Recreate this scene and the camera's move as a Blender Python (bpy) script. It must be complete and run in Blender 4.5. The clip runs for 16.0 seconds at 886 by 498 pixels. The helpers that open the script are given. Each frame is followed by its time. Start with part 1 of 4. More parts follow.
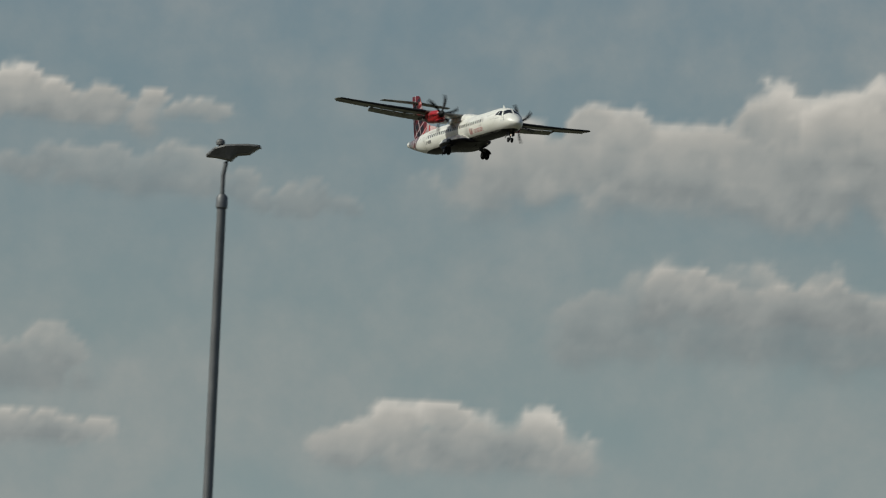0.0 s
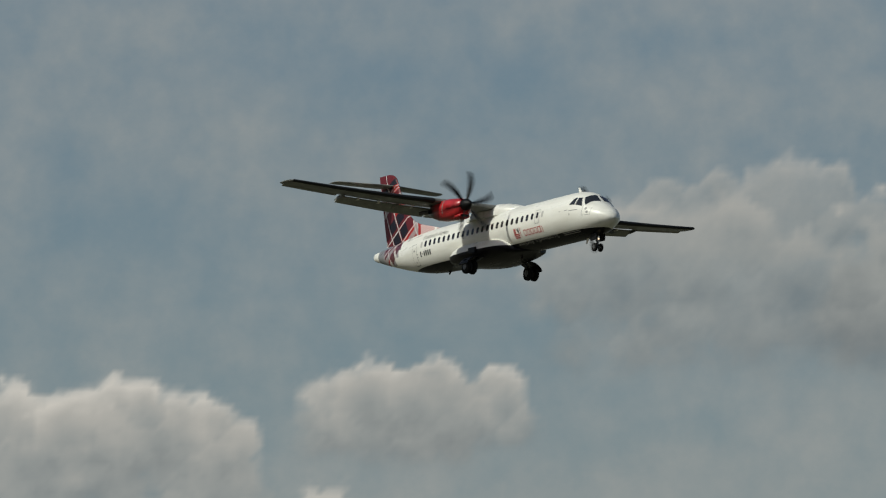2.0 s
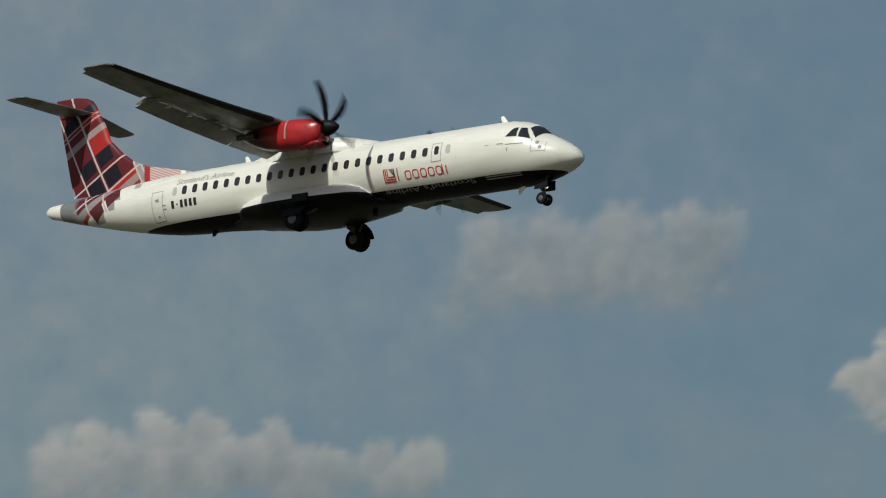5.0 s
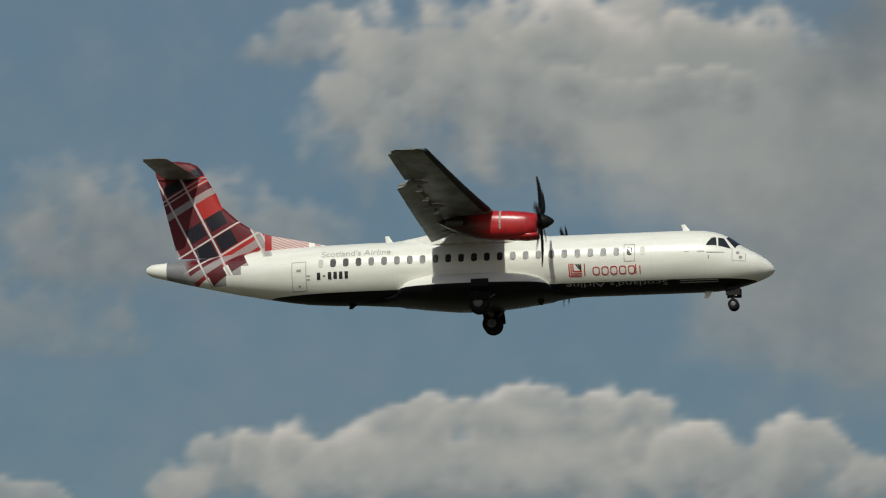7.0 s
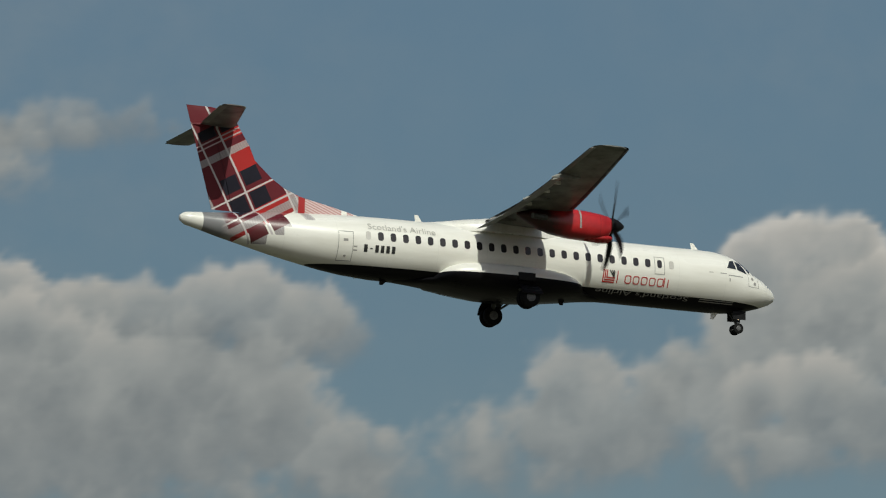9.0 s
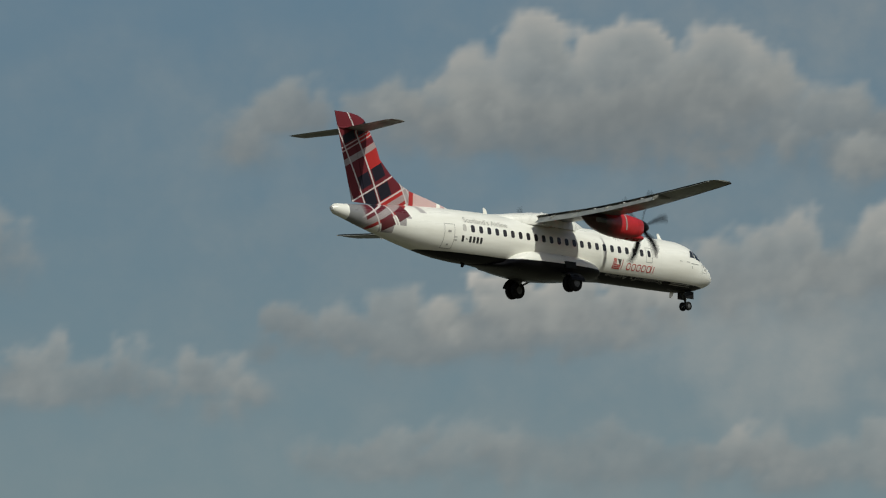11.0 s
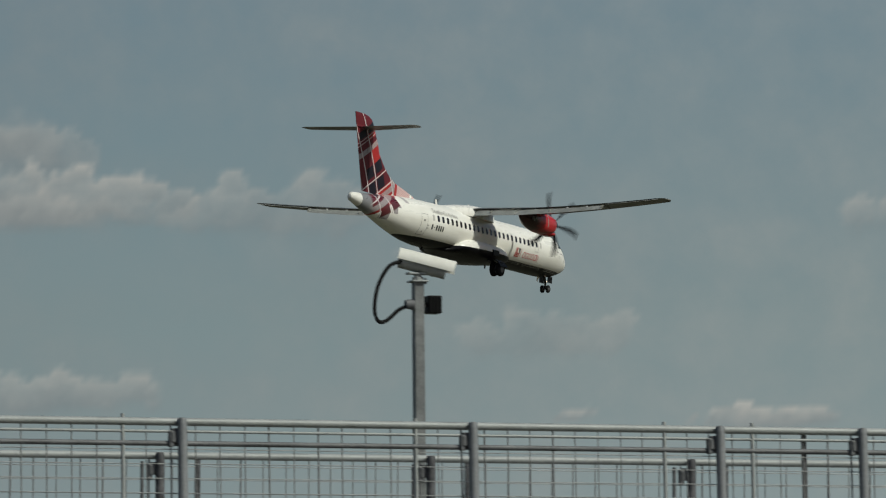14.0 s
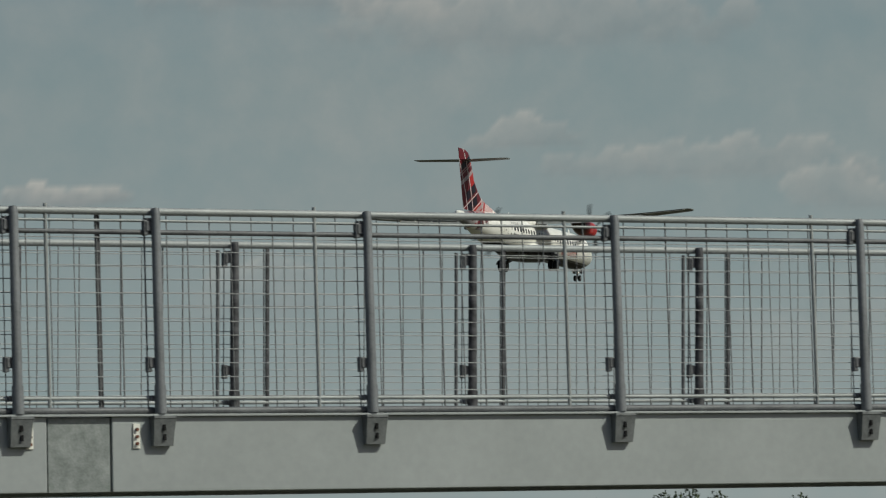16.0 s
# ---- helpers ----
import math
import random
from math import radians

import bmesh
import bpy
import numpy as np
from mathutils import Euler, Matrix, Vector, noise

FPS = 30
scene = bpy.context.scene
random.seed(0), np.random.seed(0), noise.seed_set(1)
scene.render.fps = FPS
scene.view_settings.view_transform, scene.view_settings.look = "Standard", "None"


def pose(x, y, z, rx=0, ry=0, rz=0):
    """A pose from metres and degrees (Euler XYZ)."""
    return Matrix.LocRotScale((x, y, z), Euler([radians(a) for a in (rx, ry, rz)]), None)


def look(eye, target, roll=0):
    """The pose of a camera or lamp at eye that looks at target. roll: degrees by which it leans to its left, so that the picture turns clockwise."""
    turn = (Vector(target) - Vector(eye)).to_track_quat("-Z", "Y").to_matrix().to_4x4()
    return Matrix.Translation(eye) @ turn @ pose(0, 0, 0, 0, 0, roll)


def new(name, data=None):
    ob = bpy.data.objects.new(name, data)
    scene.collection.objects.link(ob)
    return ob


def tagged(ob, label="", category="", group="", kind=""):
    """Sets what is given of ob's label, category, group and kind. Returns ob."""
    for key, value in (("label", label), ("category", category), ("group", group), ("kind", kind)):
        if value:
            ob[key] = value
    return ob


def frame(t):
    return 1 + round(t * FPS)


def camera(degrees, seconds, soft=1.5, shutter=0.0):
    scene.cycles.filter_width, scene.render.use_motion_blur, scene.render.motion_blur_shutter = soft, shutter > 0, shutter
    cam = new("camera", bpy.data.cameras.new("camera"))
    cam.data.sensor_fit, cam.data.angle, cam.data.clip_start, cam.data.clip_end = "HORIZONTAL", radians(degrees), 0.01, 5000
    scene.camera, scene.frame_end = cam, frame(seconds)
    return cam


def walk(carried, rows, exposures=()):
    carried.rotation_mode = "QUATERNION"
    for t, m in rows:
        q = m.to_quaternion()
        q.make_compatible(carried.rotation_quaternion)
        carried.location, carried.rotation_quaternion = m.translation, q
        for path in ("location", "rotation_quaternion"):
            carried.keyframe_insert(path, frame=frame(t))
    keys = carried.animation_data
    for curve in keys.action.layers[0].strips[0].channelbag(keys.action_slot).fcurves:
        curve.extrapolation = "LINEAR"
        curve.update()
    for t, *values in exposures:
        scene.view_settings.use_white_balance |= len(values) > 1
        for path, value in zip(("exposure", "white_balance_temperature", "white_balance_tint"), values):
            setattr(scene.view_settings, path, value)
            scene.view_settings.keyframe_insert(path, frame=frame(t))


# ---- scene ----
EYE = (0.0, 0.0, 1.6)
# seconds, bearing clockwise from +y, elevation, lean
VIEW = (
    (0, -68, 6.2, 2.5),
    (0.5, -65.963, 6.467, 2.3),
    (1, -64.039, 8.301, 1.9),
    (1.5, -61.924, 9.218, 1.3),
    (2, -59.404, 9.784, 0.6),
    (2.5, -56.785, 10.134, 0),
    (3, -52.983, 10.612, 0),
    (3.5, -48.272, 11.567, 0),
    (6, -22.4, 12.5, 0),
    (6.5, -15.679, 12.691, 0),
    (7, -8.183, 12.818, 0),
    (7.5, -0.138, 12.882, 0),
    (8, 8.692, 12.882, 0),
    (8.5, 15.958, 12.118, 0),
    (9, 22.457, 11.609, 0),
    (11.5, 46.14, 9.3, 0),
    (12, 49.79, 8.568, 0),
    (12.5, 53.328, 8.218, 0),
    (13, 56.988, 7.454, 0),
    (13.5, 60.225, 6.798, -0.4),
    (14, 62.995, 5.888, -0.6),
    (14.5, 65.277, 5.245, -0.6),
    (15, 66.989, 4.513, -0.75),
    (15.5, 69.235, 3.882, -0.95),
    (16, 70.931, 3.29, -1.1),
)


def sight(bearing, rise, lean):
    b, e = radians(bearing), radians(rise)
    far = (EYE[0] + 100 * math.sin(b) * math.cos(e), EYE[1] + 100 * math.cos(b) * math.cos(e), EYE[2] + 100 * math.sin(e))
    return look(EYE, far, lean)


cam = camera(9.957, 16.0, soft=1.15, shutter=0.16)
walk(cam, [(t, sight(b, e, r)) for t, b, e, r in VIEW])

# ---- world, sun ----
SUN_BEARING, SUN_RISE = 183.0, 42.0
world = bpy.data.worlds.new("sky")
scene.world = world
world.use_nodes = True
wn = world.node_tree
sky = wn.nodes.new("ShaderNodeTexSky")
sky.sky_type, sky.sun_disc = "NISHITA", False
sky.sun_elevation, sky.sun_rotation = radians(SUN_RISE), radians(SUN_BEARING)
sky.air_density, sky.dust_density = 1.0, 2.0
wn.links.new(sky.outputs["Color"], wn.nodes["Background"].inputs["Color"])
wn.nodes["Background"].inputs["Strength"].default_value = 0.055
sun_data = bpy.data.lights.new("sun", "SUN")
sun_data.energy, sun_data.angle, sun_data.color = 2.85, radians(0.55), (0.95, 0.98, 0.87)
sun = new("sun", sun_data)
sb, se = radians(SUN_BEARING), radians(SUN_RISE)
sun.matrix_world = look((200 * math.sin(sb) * math.cos(se), 200 * math.cos(sb) * math.cos(se), 200 * math.sin(se)), (0, 0, 0))
scene.view_settings.exposure = 0.0


# ---- materials ----
class Nodes:
    """A material under construction."""

    def __init__(self, name, rough=0.5, metal=0.0):
        self.m = bpy.data.materials.new(name)
        self.m.use_nodes = True
        self.t = self.m.node_tree
        self.b = self.t.nodes["Principled BSDF"]
        self.b.inputs["Roughness"].default_value, self.b.inputs["Metallic"].default_value = rough, metal
        self.co = self.t.nodes.new("ShaderNodeTexCoord").outputs["Object"]

    def n(self, kind, **inputs):
        node = self.t.nodes.new(kind)
        for key, v in inputs.items():
            self.put(node, key.replace("_", " "), v)
        return node

    def put(self, node, key, v):
        if isinstance(v, bpy.types.NodeSocket):
            self.t.links.new(v, node.inputs[key])
        else:
            node.inputs[key].default_value = v

    def math(self, op, a, b=0.0, c=0.0):
        node = self.t.nodes.new("ShaderNodeMath")
        node.operation = op
        for i, v in enumerate((a, b, c)):
            if isinstance(v, bpy.types.NodeSocket):
                self.t.links.new(v, node.inputs[i])
            else:
                node.inputs[i].default_value = v
        return node.outputs[0]

    def mix(self, fac, a, b):
        node = self.t.nodes.new("ShaderNodeMix")
        node.data_type = "RGBA"
        for i, v in ((0, fac), (6, a), (7, b)):
            if isinstance(v, bpy.types.NodeSocket):
                self.t.links.new(v, node.inputs[i])
            else:
                node.inputs[i].default_value = v if i == 0 else (*v, 1.0)
        return node.outputs[2]

    def noise(self, scale, detail=4.0, rough=0.55, co=None):
        node = self.n("ShaderNodeTexNoise", Vector=co or self.co, Scale=scale, Detail=detail, Roughness=rough)
        return node.outputs["Fac"]

    def ramp(self, v, lo, hi, a=0.0, b=1.0):
        node = self.n("ShaderNodeMapRange", Value=v)
        for i, x in ((1, lo), (2, hi), (3, a), (4, b)):
            node.inputs[i].default_value = x
        return node.outputs[0]

    def xyz(self, co=None):
        return self.n("ShaderNodeSeparateXYZ", Vector=co or self.co).outputs

    def stretched(self, x, y, z):
        return self.n("ShaderNodeMapping", Vector=self.co, Scale=(x, y, z)).outputs[0]

    def bump(self, h, strength=0.2, distance=0.01):
        self.put(self.b, "Normal", self.n("ShaderNodeBump", Height=h, Strength=strength, Distance=distance).outputs[0])

    def colour(self, c):
        self.put(self.b, "Base Color", c if isinstance(c, bpy.types.NodeSocket) else (*c, 1.0))
        return self

    def rough(self, r):
        self.put(self.b, "Roughness", r)
        return self


def plain(name, base, dark, rough=0.5, metal=0.0, scale=3.0, fine=40.0, bump=0.1, gloss=0.5):
    """A surface with blotches and grain between two colours."""
    k = Nodes(name, rough, metal)
    k.b.inputs["Specular IOR Level"].default_value = gloss
    f = k.math("ADD", k.math("MULTIPLY", k.noise(scale), 0.65), k.math("MULTIPLY", k.noise(fine), 0.35))
    k.colour(k.mix(k.ramp(f, 0.35, 0.65), dark, base))
    k.rough(k.ramp(k.noise(scale * 2), 0.3, 0.7, rough * 0.85, min(1.0, rough * 1.15)))
    if bump:
        k.bump(k.noise(fine), bump, 0.004)
    return k.m


def tartan_colour(k, x, z, ground=(0.72, 0.70, 0.65)):
    """A plaid of red, dark red, black, white and grey bands laid aslant on the fin."""
    u = k.math("ADD", k.math("MULTIPLY", x, 0.888), k.math("MULTIPLY", z, 0.459))
    v = k.math("SUBTRACT", k.math("MULTIPLY", x, 0.4916), k.math("MULTIPLY", z, 0.855))

    def band(f, start, end):
        return k.math("MULTIPLY", k.math("GREATER_THAN", f, start), k.math("LESS_THAN", f, end))

    def bands(f, *pairs):
        total = 0.0
        for start, end in pairs:
            total = k.math("ADD", total, band(f, start, end))
        return total

    red, deep, black = (0.38, 0.024, 0.022), (0.115, 0.014, 0.020), (0.010, 0.010, 0.018)
    white, grey = (0.52, 0.48, 0.47), (0.27, 0.25, 0.25)
    columns = bands(u, (-12.2, -11.35), (-10.28, -9.52), (-9.28, -8.48))
    rows = bands(v, (-10.35, -9.92), (-8.16, -7.50), (-7.22, -6.50))
    c = k.mix(k.math("GREATER_THAN", u, -9.41), deep, red)
    c = k.mix(band(v, -9.55, -9.26), c, deep)
    c = k.mix(k.math("LESS_THAN", v, -10.35), c, (0.12, 0.014, 0.02))
    c = k.mix(rows, c, k.mix(columns, deep, black))
    c = k.mix(band(v, -7.50, -7.32), c, deep)
    # pale bands woven with fine twill lines
    twill = k.math("GREATER_THAN", k.math("FRACT", k.math("MULTIPLY", k.math("ADD", u, v), 11.0)), 0.5)
    pale = k.mix(k.math("MULTIPLY", twill, 0.45), grey, white)
    low = k.mix(k.math("GREATER_THAN", v, -5.70), k.mix(columns, (0.30, 0.030, 0.030), deep), k.mix(columns, ground, k.mix(k.math("GREATER_THAN", v, -5.30), (0.10, 0.02, 0.024), pale)))
    c = k.mix(k.math("GREATER_THAN", v, -5.87), c, low)
    c = k.mix(k.math("MULTIPLY", bands(v, (-9.25, -8.95), (-6.20, -5.87)), 0.85), c, pale)
    c = k.mix(k.math("MULTIPLY", bands(u, (-11.30, -10.98), (-7.66, -7.44)), 0.85), c, pale)
    c = k.mix(bands(v, (-9.85, -9.79), (-9.67, -9.61)), c, (0.46, 0.34, 0.34))
    c = k.mix(bands(v, (-7.31, -7.24), (-6.46, -6.38)), c, white)
    c = k.mix(bands(u, (-10.40, -10.32), (-9.45, -9.36), (-7.74, -7.66), (-7.44, -7.36)), c, white)
    return c


def livery(name, belly_line):
    """White enamel over a black belly, with the plaid running onto the tail."""
    k = Nodes(name, 0.25)
    x, y, z = k.xyz()
    grime = k.noise(1.0, 6.0, 0.6, k.stretched(0.35, 2.0, 2.0))
    white = k.mix(k.ramp(grime, 0.4, 0.75), (0.82, 0.805, 0.745), (0.71, 0.69, 0.62))
    seams = k.math("LESS_THAN", k.math("ABSOLUTE", k.math("SUBTRACT", k.math("FRACT", k.math("DIVIDE", x, 2.24)), 0.5)), 0.004)
    white = k.mix(k.math("MULTIPLY", seams, 0.12), white, (0.35, 0.35, 0.34))
    belly = k.math("LESS_THAN", z, belly_line)
    black = k.mix(k.ramp(grime, 0.4, 0.7), (0.006, 0.006, 0.008), (0.014, 0.013, 0.014))
    c = k.mix(belly, white, black)
    # ragged plaid edge, stepping down along the tail
    step = k.math("DIVIDE", k.math("FLOOR", k.math("MULTIPLY", z, 2.6)), 2.6)
    edge = k.math("ADD", k.math("MULTIPLY", step, 1.8), -10.1)
    plaid = k.math("MULTIPLY", k.math("LESS_THAN", x, edge), k.math("GREATER_THAN", x, -13.5))
    low = k.math("GREATER_THAN", z, k.math("ADD", k.math("MULTIPLY", x, -0.22), -3.1))
    plaid = k.math("MULTIPLY", plaid, low)
    weave = k.mix(k.ramp(x, -12.75, -12.4), (0.20, 0.20, 0.205), tartan_colour(k, x, z, white))
    c = k.mix(plaid, c, weave)
    k.colour(c)
    k.rough(k.ramp(grime, 0.3, 0.8, 0.24, 0.42))
    k.put(k.b, "Specular IOR Level", k.math("SUBTRACT", 0.5, k.math("MULTIPLY", belly, 0.42)))
    return k.m


def tartan():
    k = Nodes("tartan_paint", 0.42)
    k.b.inputs["Specular IOR Level"].default_value = 0.12
    x, y, z = k.xyz()
    c = tartan_colour(k, x, z)
    # the weave thins out along the dorsal fillet
    c = k.mix(k.math("GREATER_THAN", x, -9.2), c, (0.36, 0.03, 0.03))
    twill = k.math("GREATER_THAN", k.math("FRACT", k.math("MULTIPLY", k.math("ADD", k.math("MULTIPLY", x, 0.4), z), 9.0)), 0.5)
    c = k.mix(k.math("GREATER_THAN", x, -8.9), c, k.mix(twill, (0.62, 0.50, 0.48), (0.48, 0.26, 0.25)))
    bare = k.math("MULTIPLY", k.math("GREATER_THAN", x, -7.25), k.math("LESS_THAN", k.math("ABSOLUTE", k.math("ADD", x, 5.4)), 1.3))
    bare = k.math("MAXIMUM", bare, k.math("MULTIPLY", k.math("GREATER_THAN", x, -7.25), k.math("LESS_THAN", x, -7.0)))
    c = k.mix(bare, c, (0.80, 0.785, 0.72))
    grime = k.noise(2.0, 6.0)
    c = k.mix(k.math("MULTIPLY", grime, 0.05), c, (0.20, 0.16, 0.15))
    k.colour(c)
    return k.m


def shaded_sooty_red():
    """Red enamel with shadow and exhaust soot painted over the tail of the nacelle."""
    k = Nodes("nacelle_red_paint_with_shade_and_soot", 0.28)
    x, y, z = k.xyz()
    f = k.noise(1.6)
    paint = k.mix(k.ramp(f, 0.35, 0.65), (0.32, 0.015, 0.018), (0.47, 0.022, 0.025))
    ragged = k.math("ADD", k.math("ADD", x, k.math("MULTIPLY", z, 0.55)), k.math("MULTIPLY", k.noise(2.5, 5.0), 0.8))
    # rear underside darkened in the colour for its shadow as well as soot
    c = k.mix(k.ramp(ragged, 1.35, 2.0, 0.93, 0.0), paint, (0.018, 0.010, 0.010))
    seam = k.math("LESS_THAN", k.math("ABSOLUTE", k.math("SUBTRACT", x, 2.72)), 0.012)
    k.colour(k.mix(k.math("MULTIPLY", seam, 0.6), c, (0.08, 0.008, 0.010)))
    return k.m


NACELLE = shaded_sooty_red()
LIVERY = livery("livery_paint", -0.975)
FAIRING = livery("fairing_paint", -0.985)
TARTAN = tartan()
WHITE = plain("white_enamel", (0.82, 0.805, 0.745), (0.71, 0.69, 0.63), 0.28, 0, 1.2, 20, 0)
WING = plain("wing_grey_paint", (0.25, 0.25, 0.225), (0.07, 0.072, 0.062), 0.40, 0, 1.3, 4, 0)
FLAP = plain("flap_grey_paint", (0.33, 0.335, 0.31), (0.17, 0.175, 0.16), 0.45, 0, 1.6, 9, 0)
BOOT = plain("deicing_boot_rubber", (0.016, 0.016, 0.016), (0.009, 0.009, 0.009), 0.55, 0, 3, 40, 0, 0.25)
RED = plain("nacelle_red_paint", (0.47, 0.022, 0.025), (0.32, 0.015, 0.018), 0.28, 0, 1.6, 12, 0)
BLACK = plain("black_paint", (0.010, 0.010, 0.011), (0.006, 0.006, 0.006), 0.5, 0, 4, 50, 0, 0.15)
RIM = plain("dull_wheel_alloy", (0.13, 0.13, 0.13), (0.06, 0.06, 0.06), 0.5, 0.3, 12, 60, 0.1)
RUBBER = plain("tyre_rubber", (0.012, 0.012, 0.012), (0.007, 0.007, 0.007), 0.8, 0, 8, 80, 0.1, 0.12)
STEEL = plain("gear_steel", (0.10, 0.10, 0.10), (0.04, 0.04, 0.04), 0.5, 0.3, 8, 60, 0.1)
PANE = plain("dark_cabin_glass", (0.03, 0.034, 0.04), (0.018, 0.02, 0.025), 0.08, 0, 2, 10, 0)
CABIN = plain("cabin_window_acrylic", (0.040, 0.036, 0.040), (0.024, 0.022, 0.025), 0.2, 0, 2, 10, 0)
BLANK = plain("blanked_window_grey", (0.52, 0.50, 0.46), (0.44, 0.42, 0.39), 0.4, 0, 4, 30, 0)
GREYLINE = plain("grey_marking", (0.33, 0.32, 0.30), (0.25, 0.24, 0.23), 0.5, 0, 6, 40, 0)
FINELINE = plain("fine_grey_lettering", (0.44, 0.43, 0.40), (0.38, 0.37, 0.34), 0.5, 0, 6, 40, 0)
REDMARK = plain("red_marking", (0.50, 0.035, 0.03), (0.42, 0.03, 0.028), 0.4, 0, 6, 40, 0)
DARKMARK = plain("black_marking", (0.03, 0.03, 0.03), (0.02, 0.02, 0.02), 0.4, 0, 6, 40, 0)
GALV = plain("galvanised_steel", (0.34, 0.355, 0.35), (0.23, 0.245, 0.24), 0.55, 0.15, 3, 45, 0.15)
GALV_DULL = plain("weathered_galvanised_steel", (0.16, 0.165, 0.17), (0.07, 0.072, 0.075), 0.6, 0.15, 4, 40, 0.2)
BLOTCHY = plain("dark_blotchy_zinc", (0.10, 0.10, 0.105), (0.012, 0.012, 0.014), 0.65, 0.1, 7, 14, 0.2)
WIRE = plain("mesh_wire_zinc", (0.29, 0.30, 0.295), (0.19, 0.195, 0.195), 0.55, 0.1, 2, 30, 0)
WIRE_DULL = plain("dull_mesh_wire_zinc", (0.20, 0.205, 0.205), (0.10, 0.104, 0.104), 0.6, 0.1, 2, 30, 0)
POSTGREY = plain("post_zinc", (0.21, 0.22, 0.23), (0.13, 0.137, 0.142), 0.6, 0.1, 3, 40, 0.15)
GIRDER = plain("grey_painted_girder", (0.34, 0.36, 0.355), (0.28, 0.30, 0.295), 0.6, 0, 0.8, 12, 0.05)
DECK = plain("concrete_deck", (0.36, 0.35, 0.33), (0.24, 0.235, 0.22), 0.85, 0, 1.2, 30, 0.3)
POLE = plain("grey_painted_column", (0.17, 0.175, 0.18), (0.11, 0.115, 0.12), 0.45, 0.2, 1.5, 30, 0.1)
LAMPGREY = plain("lamp_housing_grey", (0.16, 0.16, 0.155), (0.09, 0.09, 0.09), 0.5, 0.1, 4, 40, 0.1)
RUST = plain("rusty_steel", (0.20, 0.07, 0.04), (0.10, 0.035, 0.02), 0.8, 0, 20, 80, 0.1)
GALV_MID = plain("bracket_zinc", (0.20, 0.21, 0.21), (0.10, 0.107, 0.107), 0.55, 0.15, 9, 50, 0.2)
PATCHY = plain("mottled_galvanised_plate", (0.30, 0.32, 0.31), (0.16, 0.18, 0.17), 0.55, 0.1, 9, 50, 0.2)
CAMGREY = plain("grey_camera_housing", (0.36, 0.36, 0.33), (0.26, 0.26, 0.24), 0.4, 0, 4, 40, 0)
CAMWHITE = plain("cream_camera_housing", (0.78, 0.77, 0.70), (0.66, 0.65, 0.58), 0.35, 0, 4, 40, 0)


# ---- mesh helpers ----
def part(name, bm, material, parent=None, label=""):
    """Links a bmesh as one mesh object under a thing or a part."""
    me = bpy.data.meshes.new(name)
    bmesh.ops.recalc_face_normals(bm, faces=bm.faces)
    bm.to_mesh(me)
    bm.free()
    me.materials.append(material)
    ob = new(name, me)
    ob.parent = parent
    if label:
        ob["label"] = label
    return ob


def smooth(ob, angle=40):
    me = ob.data
    me.polygons.foreach_set("use_smooth", [True] * len(me.polygons))
    me.set_sharp_from_angle(angle=radians(angle))
    return ob


def loft(bm, rings, cap=True, closed=True):
    rows = [[bm.verts.new(p) for p in ring] for ring in rings]
    n = len(rows[0])
    for a, b in zip(rows, rows[1:]):
        for i in range(n if closed else n - 1):
            j = (i + 1) % n
            bm.faces.new((a[i], a[j], b[j], b[i]))
    if cap and closed:
        bm.faces.new(rows[0])
        bm.faces.new(rows[-1][::-1])
    return rows


def box(bm, x0, y0, z0, x1, y1, z1, bevel=0.0):
    made = bmesh.ops.create_cube(bm, size=1.0, matrix=Matrix.LocRotScale(((x0 + x1) / 2, (y0 + y1) / 2, (z0 + z1) / 2), None, (x1 - x0, y1 - y0, z1 - z0)))
    if bevel:
        edges = {e for v in made["verts"] for e in v.link_edges}
        bmesh.ops.bevel(bm, geom=list(edges), offset=bevel, segments=2, affect="EDGES", profile=0.6)


def tube(bm, pts, radii, n=10, cap=True):
    """A round bar through the points."""
    pts = [Vector(p) for p in pts]
    if not isinstance(radii, (list, tuple)):
        radii = [radii] * len(pts)
    rings = []
    for i, p in enumerate(pts):
        d = (pts[min(i + 1, len(pts) - 1)] - pts[max(i - 1, 0)]).normalized()
        side = d.cross(Vector((0, 0, 1)) if abs(d.z) < 0.9 else Vector((0, 1, 0))).normalized()
        up = side.cross(d)
        rings.append([p + radii[i] * (math.cos(a) * side + math.sin(a) * up) for a in (2 * math.pi * j / n for j in range(n))])
    loft(bm, rings, cap)


def lathe(bm, profile, axis="y", centre=(0, 0, 0), n=24):
    """Turns (along, radius) pairs round an axis."""
    rings = []
    for s, r in profile:
        ring = []
        for j in range(n):
            a = 2 * math.pi * j / n
            c, d = r * math.cos(a), r * math.sin(a)
            p = {"x": (s, c, d), "y": (c, s, d), "z": (c, d, s)}[axis]
            ring.append(Vector(p) + Vector(centre))
        rings.append(ring)
    loft(bm, rings)


# ---- sky backdrop ----
CLOUDS = []


def cumulus(bearing, rise, width, height, light=1.0, thick=1.0, ragged=1.0, soft=0.0):
    """A cloud in degrees of bearing and elevation: a heap of lobes over a flat base."""
    CLOUDS.append((bearing, rise, width, height, light, thick, ragged, soft))


def stratus(bearing, rise, width, height, light=0.4, thick=0.7):
    """A smooth grey sheet of cloud without heaped edges."""
    CLOUDS.append((bearing, rise, width, height, light, thick, 0.0, 0.0))


